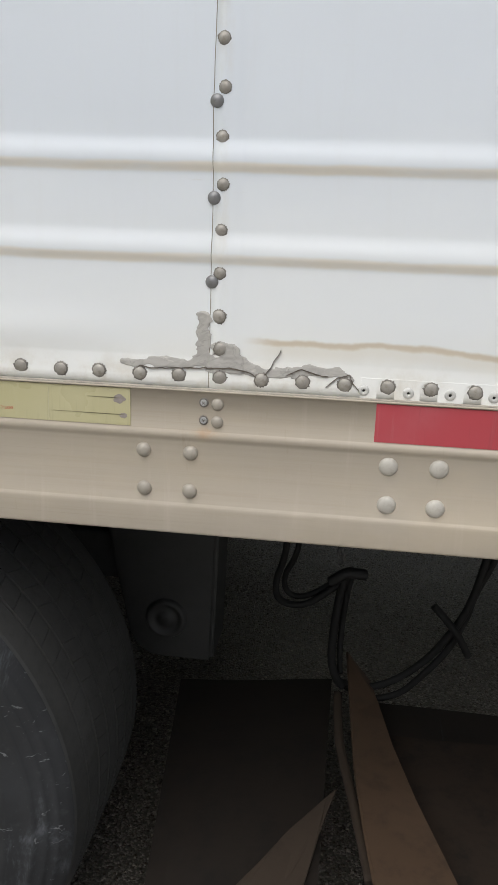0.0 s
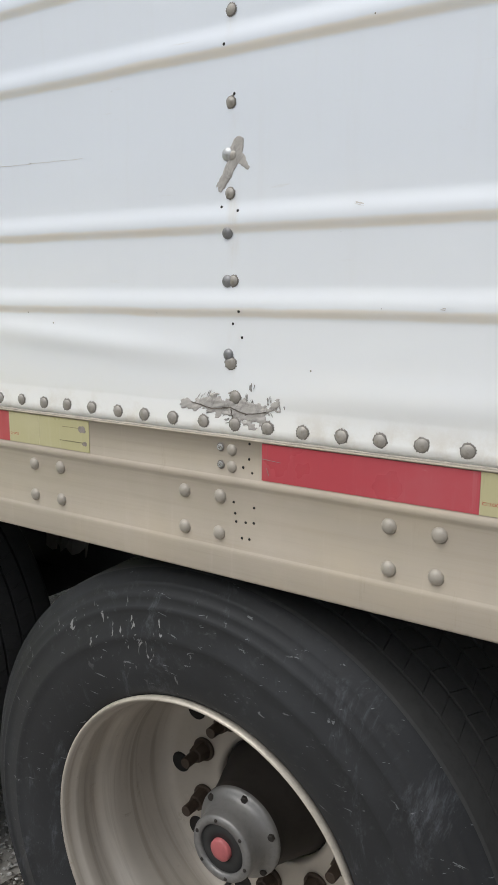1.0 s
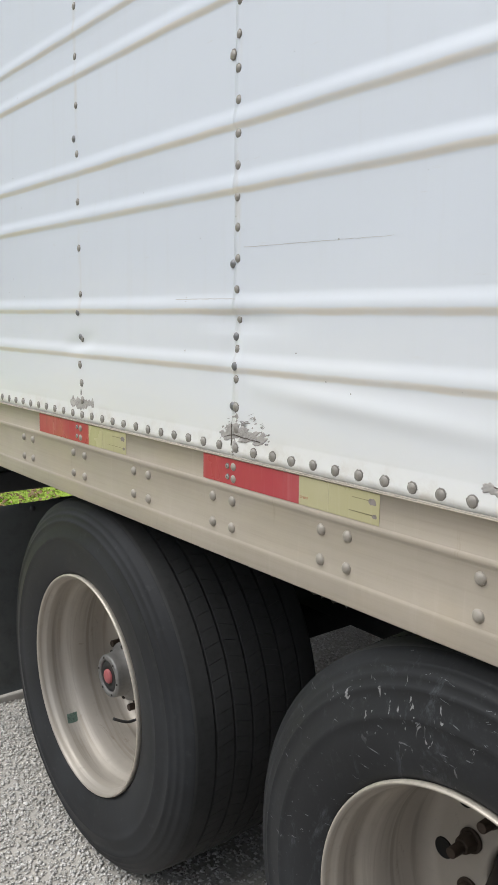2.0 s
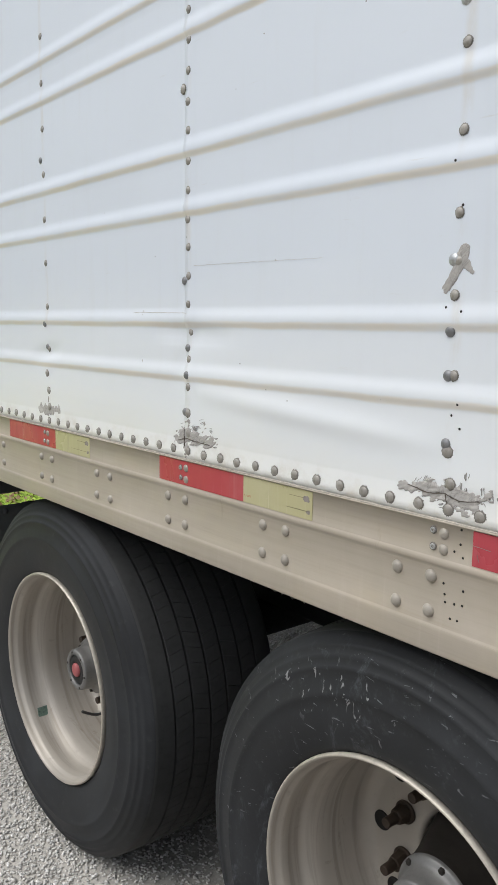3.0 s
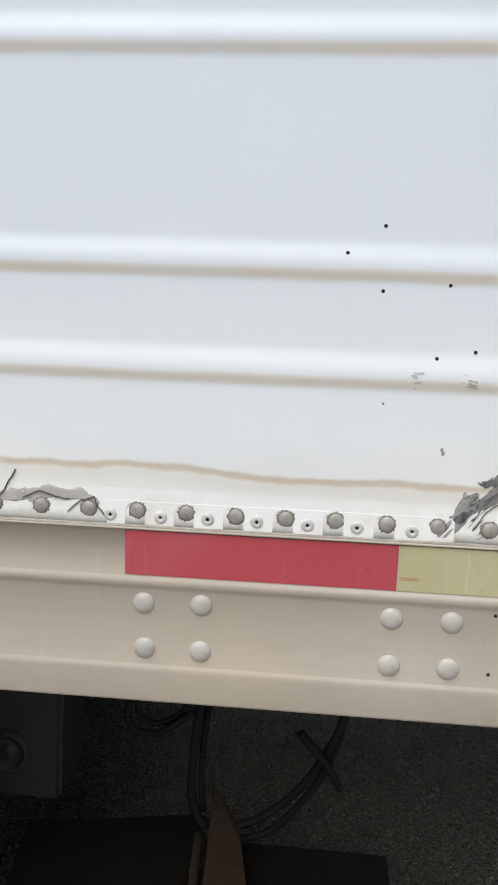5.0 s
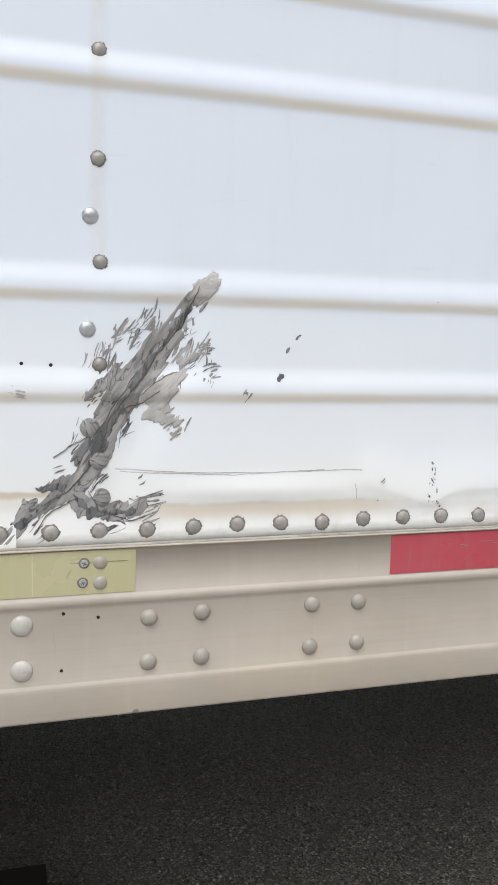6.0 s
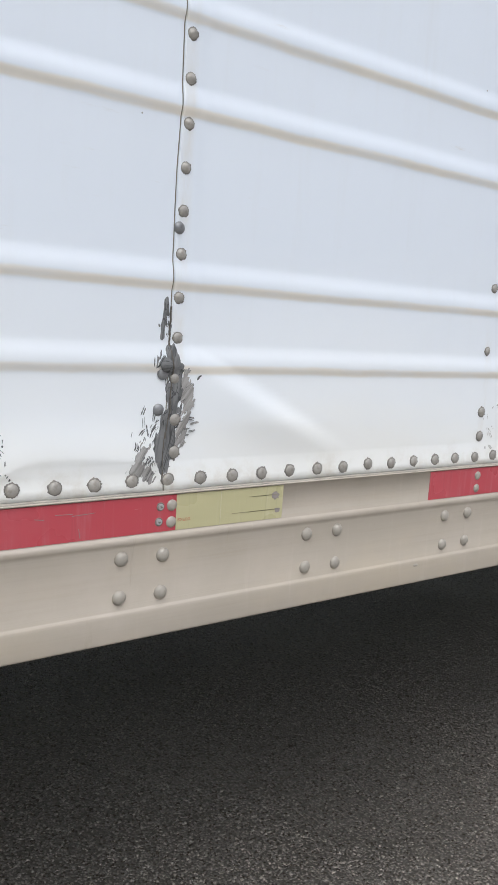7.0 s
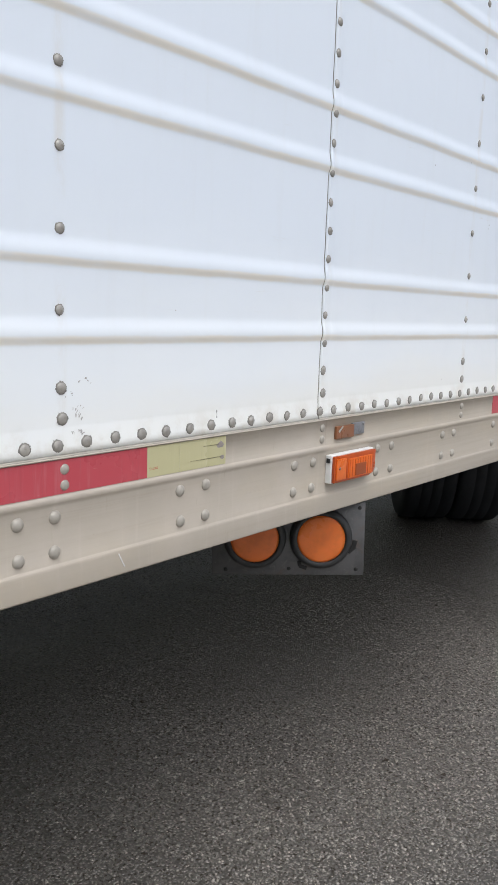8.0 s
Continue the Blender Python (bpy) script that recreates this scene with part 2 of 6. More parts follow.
def lens_mat(name, color, glow=0.0):
    k = Mat(name, color, 0.22, spec=0.5)
    k.mix(k.ramp(k.noise(20, 4), 0.45, 0.7, 0, 0.5), tuple(c * 0.6 for c in color))
    k.mix(k.ramp(k.noise(90, 5, 0.7), 0.62, 0.8, 0, 0.5), (0.35, 0.24, 0.14))
    k.roughness(k.ramp(k.noise(12, 4), 0.3, 0.7, 0.18, 0.5))
    k.b.inputs["Subsurface Weight"].default_value = 0.15
    k.b.inputs["Subsurface Radius"].default_value = (0.01, 0.004, 0.001)
    return k.m


def tape_mat(name, color, fade):
    k = Mat(name, color, 0.3, spec=0.5)
    k.mix(k.ramp(k.noise(3.5, 5, 0.6), 0.45, 0.75, 0, 0.6), fade)
    k.mix(k.ramp(k.noise(6, 5, 0.7, k.mapped((10, 1, 0.6))), 0.52, 0.70, 0, 0.5), fade)
    k.mix(k.ramp(k.noise(5, 5, 0.7, k.mapped((8, 1, 0.4)), 4.0), 0.56, 0.72, 0, 0.4), tuple(c * 0.62 + 0.02 for c in color))
    k.mix(k.ramp(k.noise(40, 6, 0.8, k.mapped((0.35, 1, 3.5))), 0.655, 0.72, 0, 0.8), (0.62, 0.55, 0.5))
    k.roughness(k.ramp(k.noise(9, 4), 0.3, 0.7, 0.22, 0.45))
    k.bump(k.noise(500, 2), 0.05, 0.0004)
    return k.m


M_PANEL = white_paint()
M_RAIL = rail_paint()
M_RIVET = metal_mat("dull_rivet", (0.40, 0.375, 0.34), 0.5, 0.25, 0.4)
M_COLLAR = plain("rivet_sealant", (0.20, 0.183, 0.163), 0.7, 0, 150)
M_DARKRIVET = metal_mat("dark_rivet", (0.25, 0.25, 0.255), 0.45, 0.4, 0.4, (0.12, 0.11, 0.10))
M_SHINY = metal_mat("bright_rivet", (0.55, 0.56, 0.57), 0.42, 0.6, 0.2)
M_BOLT = metal_mat("painted_bolt", (0.40, 0.365, 0.315), 0.45, 0.1, 0.25, (0.36, 0.31, 0.25))
M_BIGBOLT = metal_mat("pale_painted_bolt", (0.56, 0.53, 0.48), 0.45, 0.1, 0.2, (0.38, 0.34, 0.29))
M_POP = metal_mat("white_pop_rivet", (0.66, 0.65, 0.63), 0.45, 0.1, 0.2, (0.4, 0.38, 0.35))
M_HOLE = plain("dark_hole", (0.012, 0.011, 0.010), 0.8)
M_RED = tape_mat("red_reflective", (0.47, 0.060, 0.078), (0.50, 0.155, 0.175))
M_WHITE = tape_mat("aged_white_reflective", (0.50, 0.462, 0.265), (0.56, 0.52, 0.34))
M_REDINK = plain("red_print", (0.5, 0.06, 0.04), 0.5)
M_SEAL = sealant_mat("grey_sealant", (0.47, 0.45, 0.425), (0.39, 0.372, 0.35), 10, 0.25, 0.6)
M_SEALG = sealant_mat("dragged_sealant", (0.36, 0.345, 0.33), (0.215, 0.205, 0.195), 57)
M_SCRATCH = plain("scratched_paint", (0.58, 0.555, 0.52), 0.6)
M_SEALD = sealant_mat("dark_sealant", (0.19, 0.19, 0.19), (0.085, 0.085, 0.085), 80)
M_SEALP = sealant_mat("pale_sealant", (0.47, 0.445, 0.42), (0.37, 0.35, 0.33), 40, 0.35, 0.5)
M_STAIN = plain("brown_dirt_film", (0.58, 0.50, 0.39), 0.7, 0, 40, 0.1, 0.75, 0.6)
M_BEAD = plain("grimy_bead", (0.40, 0.365, 0.31), 0.7, 0, 50, 0.2, 0.5, 0.7)
M_SEAM = plain("seam_grime", (0.22, 0.185, 0.145), 0.8)
M_TAPEWORN = plain("worn_tape_backing", (0.30, 0.262, 0.245), 0.7, 0, 120, 0.2, 0.6, 0.7)
M_TAPEFOLD = plain("tape_fold", (0.58, 0.54, 0.36), 0.5)
M_TAPESCR = plain("tape_scratch", (0.26, 0.23, 0.14), 0.7)
M_CRACK = plain("crack_grime", (0.13, 0.11, 0.09), 0.8)
M_TYRE1 = tyre_rubber("scuffed_tyre_rubber", True)
M_TYRE2 = tyre_rubber("dusty_tyre_rubber", False)
# far tyre rubber darkened further to carry the shade it stands in
M_FARTYRE = plain("shaded_black_tyre", (0.016, 0.017, 0.019), 0.7, 0, 40, 0.15)
M_TREAD = plain("tread_rubber", (0.055, 0.055, 0.054), 0.8, 0, 60, 0.2, 0.55, 0.5)
M_WHEEL = wheel_paint()
M_WLIP = plain("worn_rim_edge", (0.58, 0.53, 0.45), 0.4, 0.3, 90)
M_HUB = plain("grey_hub_casting", (0.22, 0.215, 0.21), 0.45, 0.4, 70)
M_HUBD = plain("dark_hub_iron", (0.035, 0.030, 0.026), 0.65, 0.3, 60)
M_RUSTY = plain("rusty_lug_nut", (0.060, 0.042, 0.030), 0.6, 0.3, 120)
M_PINK = plain("faded_red_plug", (0.44, 0.12, 0.125), 0.5, 0, 80, 0.1, 0.6)
M_BLACK = plain("black_rubber", (0.022, 0.022, 0.022), 0.6, 0, 40, 0.15)
M_HOSE = plain("dusty_hose_rubber", (0.011, 0.0105, 0.010), 0.75, 0, 40, 0.15)
M_FLAP = plain("mudflap_rubber", (0.11, 0.116, 0.114), 0.6, 0, 14, 0.1, 0.5, 0.6)
M_STEEL = plain("dark_chassis_steel", (0.060, 0.060, 0.062), 0.6, 0.2, 30)
M_HANGER = plain("grey_hanger_paint", (0.058, 0.058, 0.056), 0.55, 0.1, 30, 0.1, 0.7)
def plate_mat():
    k = Mat("grimy_lamp_plate", (0.095, 0.092, 0.092), 0.55, 0.2)
    k.mix(k.ramp(k.noise(26, 6, 0.7), 0.48, 0.58, 0, 0.75), (0.070, 0.068, 0.068))
    k.mix(k.ramp(k.noise(48, 5, 0.7, None, 3.0), 0.58, 0.66, 0, 0.7), (0.16, 0.150, 0.142))
    k.mix(k.ramp(k.noise(14, 5, 0.75, None, 1.3), 0.58, 0.68, 0, 0.6), (0.11, 0.065, 0.042))
    k.bump(k.noise(120, 5), 0.35, 0.001)
    return k.m


M_PLATE = plate_mat()
M_AMBERR = lens_mat("red_amber_lens", (0.56, 0.085, 0.008))
M_AMBERE = lens_mat("red_brown_lens_edge", (0.46, 0.068, 0.006))
M_AMBERB = lens_mat("brown_bulb_seat", (0.30, 0.060, 0.010))
M_GREYLENS = plain("bleached_lens", (0.20, 0.20, 0.21), 0.5, 0, 90, 0.2, 0.45, 0.8)
M_PALEGREY = plain("chipped_plastic", (0.42, 0.40, 0.37), 0.6, 0, 90)
M_AMBER = lens_mat("amber_lens", (0.70, 0.130, 0.007))
M_AMBERD = lens_mat("weathered_amber_lens", (0.72, 0.165, 0.025))
M_AMBERW = lens_mat("worn_reflector", (0.24, 0.095, 0.042))
M_LAMPW = plain("white_lamp_housing", (0.78, 0.77, 0.75), 0.4, 0, 60, 0.05, 0.8, 0.3)
# cardboard browns lowered step by step to hold the deep shade under the trailer
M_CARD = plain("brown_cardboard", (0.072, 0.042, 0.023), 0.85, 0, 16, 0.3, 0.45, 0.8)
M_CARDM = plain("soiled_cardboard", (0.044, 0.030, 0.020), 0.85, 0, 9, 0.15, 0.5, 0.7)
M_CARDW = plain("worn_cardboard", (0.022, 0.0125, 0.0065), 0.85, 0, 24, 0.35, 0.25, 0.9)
M_CARDD = plain("shaded_cardboard", (0.012, 0.0075, 0.0045), 0.8, 0, 12, 0.35, 0.3, 0.9)
M_ASPHALT = asphalt()
M_CHIP = stones_mat("asphalt_chips", (0.16, 0.143, 0.122), (0.46, 0.415, 0.36), (0.26, 0.232, 0.20), 0.34, 1.0)
M_GRAVEL = stones_mat("pale_gravel", (0.58, 0.555, 0.52), (0.80, 0.775, 0.74), (0.66, 0.625, 0.58))
M_GRAVELBED = plain("gravel_fines", (0.52, 0.49, 0.445), 0.9, 0, 90, 0.4, 0.5, 0.6)
M_CONCRETE = plain("pale_concrete", (0.46, 0.43, 0.39), 0.85, 0, 25, 0.2, 0.8)
# direct sun put into the colour: greens raised well above plain grass
M_GRASS = stones_mat("sunlit_grass", (0.36, 0.52, 0.06), (0.50, 0.64, 0.10), (0.44, 0.50, 0.12))
M_UNSEENWALL = plain("unseen_wall", (0.16, 0.165, 0.14), 0.9, 0, 1.5, 0.2, 0.6, 0.6)
def verge_mat():
    # soil, litter and lawn colours brightened likewise for the sun on them
    k = Mat("littered_verge", (0.36, 0.29, 0.21), 0.9)
    wv = k.mapped((1, 1, 1), True)
    k.mix(k.ramp(k.noise(9, 6, 0.75, wv), 0.45, 0.62, 0, 0.8), (0.17, 0.14, 0.10))
    k.mix(k.ramp(k.noise(3, 5, 0.7, wv), 0.50, 0.65, 0, 0.8), (0.58, 0.44, 0.28))
    sep = k.t.nodes.new("ShaderNodeSeparateXYZ")
    k.t.links.new(wv, sep.inputs[0])
    edge = k.math("ADD", sep.outputs["X"], k.ramp(k.noise(1.2, 4, 0.6, wv), 0.2, 0.8, -0.7, 0.7))
    k.mix(k.ramp(edge, -5.0, -5.5), (0.34, 0.48, 0.06))
    k.mix(k.math("MULTIPLY", k.ramp(edge, -5.0, -5.5), k.ramp(k.noise(14, 5, 0.7, wv), 0.45, 0.7)), (0.50, 0.62, 0.10))
    k.bump(k.noise(40, 5, 0.7, wv), 0.5, 0.01)
    return k.m


M_VERGE = verge_mat()
M_DEAD = plain("dead_leaf_brown", (0.045, 0.032, 0.022), 0.8)
M_LEAF = stones_mat("dry_leaves", (0.26, 0.16, 0.08), (0.38, 0.27, 0.15), (0.3, 0.2, 0.1))


# ---- mesh helpers ----
def mesh_of(name, verts, faces, mat, smooth=False):
    me = bpy.data.meshes.new(name)
    me.from_pydata(verts, [], faces)
    me.materials.append(mat)
    if smooth:
        me.polygons.foreach_set("use_smooth", [True] * len(me.polygons))
    me.update()
    return me


def part(name, me, parent=None, label="", at=None):
    ob = new(name, me)
    if parent is not None:
        ob.parent = parent
    if at is not None:
        ob.matrix_local = at
    if label:
        tagged(ob, label)
    return ob


def bm_mesh(name, bm, mat, smooth=False):
    me = bpy.data.meshes.new(name)
    bm.normal_update()
    bm.to_mesh(me)
    bm.free()
    me.materials.append(mat)
    if smooth:
        me.polygons.foreach_set("use_smooth", [True] * len(me.polygons))
    return me


def box(name, x0, x1, y0, y1, z0, z1, mat, bevel=0.0, seg=2):
    bm = bmesh.new()
    bmesh.ops.create_cube(bm, size=1, matrix=Matrix.Translation(((x0 + x1) / 2, (y0 + y1) / 2, (z0 + z1) / 2)) @ Matrix.Diagonal((x1 - x0, y1 - y0, z1 - z0, 1)))
    if bevel:
        bmesh.ops.bevel(bm, geom=bm.edges[:], offset=bevel, segments=seg, affect="EDGES", profile=0.6)
    return bm_mesh(name, bm, mat, bevel > 0)


def lathe(name, prof, mat, seg=16, smooth=True, close=False):
    """Turns a profile of (radius, y) round the y axis. Points with radius 0 become poles."""
    verts, faces, rings = [], [], []
    for r, y in prof:
        if r <= 1e-6:
            rings.append([len(verts)])
            verts.append((0, y, 0))
        else:
            rings.append(list(range(len(verts), len(verts) + seg)))
            verts += [(r * math.cos(2 * math.pi * i / seg), y, r * math.sin(2 * math.pi * i / seg)) for i in range(seg)]
    pairs = list(zip(rings, rings[1:])) + ([(rings[-1], rings[0])] if close else [])
    for a, b in pairs:
        for i in range(seg):
            j = (i + 1) % seg
            if len(a) == 1 and len(b) == 1:
                continue
            if len(a) == 1:
                faces.append((a[0], b[i], b[j]))
            elif len(b) == 1:
                faces.append((a[i], b[0], a[j]))
            else:
                faces.append((a[i], b[i], b[j], a[j]))
    return mesh_of(name, verts, faces, mat, smooth)


def extrude_x(name, prof, x0, x1, mat, steps=1, smooth=False):
    """A closed (y, z) outline drawn out along x, with end caps."""
    n, verts, faces = len(prof), [], []
    for s in range(steps + 1):
        x = x0 + (x1 - x0) * s / steps
        verts += [(x, y, z) for y, z in prof]
    for s in range(steps):
        for i in range(n):
            j = (i + 1) % n
            faces.append((s * n + i, s * n + j, (s + 1) * n + j, (s + 1) * n + i))
    faces += [tuple(range(n))[::-1], tuple(range(steps * n, steps * n + n))]
    return mesh_of(name, verts, faces, mat, smooth)


def tube(name, pts, r, mat, seg=8, sub=6):
    """A round hose along a smooth line through the points."""
    P = [Vector(p) for p in pts]
    line = []
    for i in range(len(P) - 1):
        a, b, c, d = P[max(i - 1, 0)], P[i], P[i + 1], P[min(i + 2, len(P) - 1)]
        for k in range(sub):
            t = k / sub
            line.append(0.5 * ((2 * b) + (c - a) * t + (2 * a - 5 * b + 4 * c - d) * t * t + (3 * b - a - 3 * c + d) * t ** 3))
    line.append(P[-1])
    verts, faces = [], []
    for i, p in enumerate(line):
        d = (line[min(i + 1, len(line) - 1)] - line[max(i - 1, 0)]).normalized()
        u = d.cross(Vector((0.3, 1, 0.1))).normalized()
        v = d.cross(u)
        verts += [tuple(p + r * (math.cos(2 * math.pi * k / seg) * u + math.sin(2 * math.pi * k / seg) * v)) for k in range(seg)]
    for i in range(len(line) - 1):
        for k in range(seg):
            j = (k + 1) % seg
            faces.append((i * seg + k, i * seg + j, (i + 1) * seg + j, (i + 1) * seg + k))
    faces += [tuple(range(seg))[::-1], tuple(range((len(line) - 1) * seg, len(line) * seg))]
    return mesh_of(name, verts, faces, mat, True)


def fbm(x, y, z=0.0):
    return noise.fractal(Vector((x, y, z)), 1.0, 2.0, 4)


# ---- the trailer's plan ----
PY = 0.006                       # outer face of the side sheets
SEAM0, PITCH = -0.194, 0.6096    # one rivet line at every post
SEAMS = {k: SEAM0 + PITCH * k for k in range(-7, 12)}
Z_SILL, Z_TOP, WIDTH = 1.2445, 4.05, 2.60
X_REAR, X_FRONT = -3.80, 8.40


def rib(z):
    """How far the pressed ribs stand out of the sheet at that height."""
    h = 0.0
    for c in RIBS:
        d = z - c
        if -0.021 < d < 0.022:
            if d > -0.004:
                h = 0.5 + 0.5 * math.cos(math.pi * (d + 0.004) / 0.026)
            elif d < -0.006:
                h = 0.5 + 0.5 * math.cos(math.pi * (-0.006 - d) / 0.015)
            else:
                h = 1.0
    return 0.0041 * h


def crease(x, z, a, b, width, high):
    ax, az_, bx, bz = *a, *b
    t = max(0.0, min(1.0, ((x - ax) * (bx - ax) + (z - az_) * (bz - az_)) / ((bx - ax) ** 2 + (bz - az_) ** 2)))
    d = math.hypot(x - ax - t * (bx - ax), z - az_ - t * (bz - az_))
    return high * math.exp(-(d / width) ** 2) * math.sin(math.pi * (0.12 + 0.76 * t))


def fold(x, z):
    """The facet below a sharp diagonal fold beside lap 2: it leans out to the light and dies away."""
    if not 1.0 < x < 1.42:
        return 0.0
    (ax, az_), (bx, bz) = (1.045, 1.436), (1.345, 1.284)
    ln = math.hypot(bx - ax, bz - az_)
    t = ((x - ax) * (bx - ax) + (z - az_) * (bz - az_)) / ln
    d = ((x - ax) * (bz - az_) - (z - az_) * (bx - ax)) / ln
    if d <= 0 or not 0 < t < ln:
        return 0.0
    out = min(1.0, d / 0.024) * math.exp(-(max(0.0, d - 0.024) / 0.055) ** 2)
    return 0.0075 * out * math.sin(math.pi * t / ln) ** 0.6 * min(1.0, max(0.0, (z - 1.270) / 0.06))


BUCKLE = [(0.70, 1.3050), (0.7212, 1.3013), (0.7535, 1.2908), (0.7802, 1.2828), (0.8041, 1.2770), (0.8209, 1.2845), (0.8486, 1.2933), (0.892, 1.2925), (0.94, 1.289), (0.985, 1.284), (1.02, 1.280)]


def buckle(x, z):
    """The thin sheet bulges over the sill; its lower edge turns in along a wavering line."""
    if not 0.70 < x < 1.02:
        return 0.0
    for (ax, az_), (bx, bz) in zip(BUCKLE, BUCKLE[1:]):
        if x <= bx:
            line = az_ + (bz - az_) * (x - ax) / (bx - ax)
            break
    ends = min(1.0, (x - 0.70) / 0.02, (1.02 - x) / 0.03)
    if z > line:
        return 0.0048 * ends * math.exp(-((z - line) / 0.035) ** 2)
    return 0.0048 * ends * max(0.0, (z - 1.268) / max(0.004, line - 1.268))


def sheet_y(x, z):
    """The outer face of the side: ribs, the soft waves of thin sheet, and its dents."""
    y = PY - rib(z)
    if z < 1.2835:
        y -= 0.1 * (1.2835 - z)
    free = min(1.0, max(0.0, (z - 1.27) / 0.06))
    y += free * (0.0016 * fbm(x * 1.7, z * 2.3, 3.1) + 0.0007 * fbm(x * 6, z * 5, 7.7))
    y -= free * 0.002 * math.sin(math.pi * ((x - SEAM0) / PITCH % 1.0))
    y -= fold(x, z) + buckle(x, z)
    y -= crease(x, z, (0.48, 1.300), (0.70, 1.296), 0.014, 0.004)
    y += crease(x, z, (-1.52, 1.492), (-1.29, 1.482), 0.016, 0.005)
    y += crease(x, z, (-1.45, 1.40), (-1.39, 1.50), 0.022, 0.004)
    y -= crease(x, z, (-1.36, 1.375), (-0.85, 1.345), 0.018, 0.005)
    y += crease(x, z, (-2.10, 1.415), (-1.96, 1.44), 0.02, 0.006)
    y -= crease(x, z, (-0.78, 1.30), (-0.33, 1.31), 0.02, 0.003)
    y += crease(x, z, (0.42, 1.27), (0.52, 1.53), 0.02, 0.005)
    return y


trailer = tagged(new("semi_trailer"), "old white semi trailer with ribbed riveted sides and wide tyres", "trailer")

# ---- side sheets ----
Z_ROWS = [Z_SILL, 1.258, 1.268, 1.2730, 1.2775, 1.2815, 1.2835, 1.2855, 1.2885, 1.2915, 1.2945, 1.298, 1.302, 1.307]
z = 1.313
while z < Z_TOP - 0.02:
    near = min(abs(z - c) for c in RIBS)
    Z_ROWS.append(z)
    z += (0.0028 if near < 0.026 else 0.006 if z < 1.46 else 0.014) if z < 2.2 else (0.006 if near < 0.03 else 0.05)
Z_ROWS.append(Z_TOP)


def side_sheet(x0, x1):
    """One aluminium sheet, 1.3 mm thick, lapped over its neighbour along its rear edge."""
    xs, x = [], x0
    while x < x1 - 0.003:
        xs.append(x)
        x += 0.004 if x < x0 + 0.034 and x > x0 + 0.018 else 0.006 if 0.69 < x < 1.40 else 0.012
    xs.append(x1)
    nz = len(Z_ROWS)
    verts, faces = [], []
    for side in (0, 1):
        for x in xs:
            lap = max(0.0, min(1.0, (x0 + 0.036 - x) / 0.012))
            for zz in Z_ROWS:
                xx = x + (0.0022 * fbm(zz * 6, x0, 1.0) if x == x0 else 0.0)
                verts.append((xx, sheet_y(x, zz) - 0.0017 * lap + side * 0.0013, zz))
    n = len(xs) * nz
    for s in (0, 1):
        for i in range(len(xs) - 1):
            for j in range(nz - 1):
                a = s * n + i * nz + j
                f = (a, a + nz, a + nz + 1, a + 1)
                faces.append(f if s == 0 else f[::-1])
    for i in range(len(xs) - 1):
        for j in (0, nz - 1):
            a = i * nz + j
            faces.append((a, a + n, a + n + nz, a + nz))
    for i in (0, len(xs) - 1):
        for j in range(nz - 1):
            a = i * nz + j
            faces.append((a, a + 1, a + n + 1, a + n))
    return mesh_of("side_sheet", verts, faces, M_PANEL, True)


LAPS = [k for k in range(-6, 12) if k % 2 == 0]
sheets = []
for k in LAPS:
    x0 = max(SEAMS[k] - 0.0105, X_REAR)
    x1 = min(SEAMS[k] + 2 * PITCH + 0.012, X_FRONT)
    if x1 > x0 + 0.05:
        sheets.append((x0, x1, part("side_sheet", side_sheet(x0, x1), trailer, "white ribbed aluminium side sheet with dents and grime")))


def sheet_at(x):
    for x0, x1, ob in reversed(sheets):
        if x >= x0:
            return ob
    return sheets[0][2]


# the dark gap along each lap
for x0, x1, ob in sheets:
    if -1.0 < x0 < 4.5:
        pts = []
        zz = Z_SILL + 0.001
        while zz < 2.5:
            pts.append((x0 - 0.0006 + 0.0022 * fbm(zz * 6, x0, 1.0), sheet_y(x0, zz) - 0.0004, zz))
            zz += 0.006 if zz < 2.2 else 0.02
        part("seam_gap", tube("seam_gap", pts, 0.0005, M_SEAM, 5, 1), ob, "grimy open lap edge")

# ---- bottom rail ----
RAIL = [(0.004, 1.2440), (-0.0025, 1.2440), (-0.0032, 1.2432), (-0.0032, 1.2420), (0.0, 1.2411), (0.0, 1.1922), (-0.0010, 1.1912), (-0.0030, 1.1898), (-0.0040, 1.1872),
        (-0.0038, 1.1836), (-0.0024, 1.1812), (-0.0010, 1.1788), (0.0, 1.1758), (0.0, 1.0960), (-0.0009, 1.0948), (-0.0026, 1.0928), (-0.0033, 1.0912), (-0.0034, 1.0880),
        (-0.0036, 1.0575), (-0.0028, 1.0548), (-0.0006, 1.0535), (0.0500, 1.0535), (0.0500, 1.0590), (0.0060, 1.0610), (0.0060, 1.2440)]
rail = part("bottom_rail", extrude_x("bottom_rail", RAIL, X_REAR, X_FRONT, M_RAIL, 1, True), trailer, "beige weathered aluminium bottom rail")

bead = [(x, 0.0006 + 0.0006 * fbm(x * 9, 2.0), 1.2442 + 0.0006 * fbm(x * 14, 5.0)) for x in [X_REAR + 0.02 * i for i in range(int((X_FRONT - X_REAR) / 0.02))]]
part("sealant_bead", tube("sealant_bead", bead, 0.0022, M_BEAD, 8, 1), trailer, "grimy sealant bead between sheet and rail")

DOME = [(0.0, -1.0), (0.35, -0.93), (0.68, -0.70), (0.90, -0.36), (1.0, 0.0), (0.98, 0.15)]


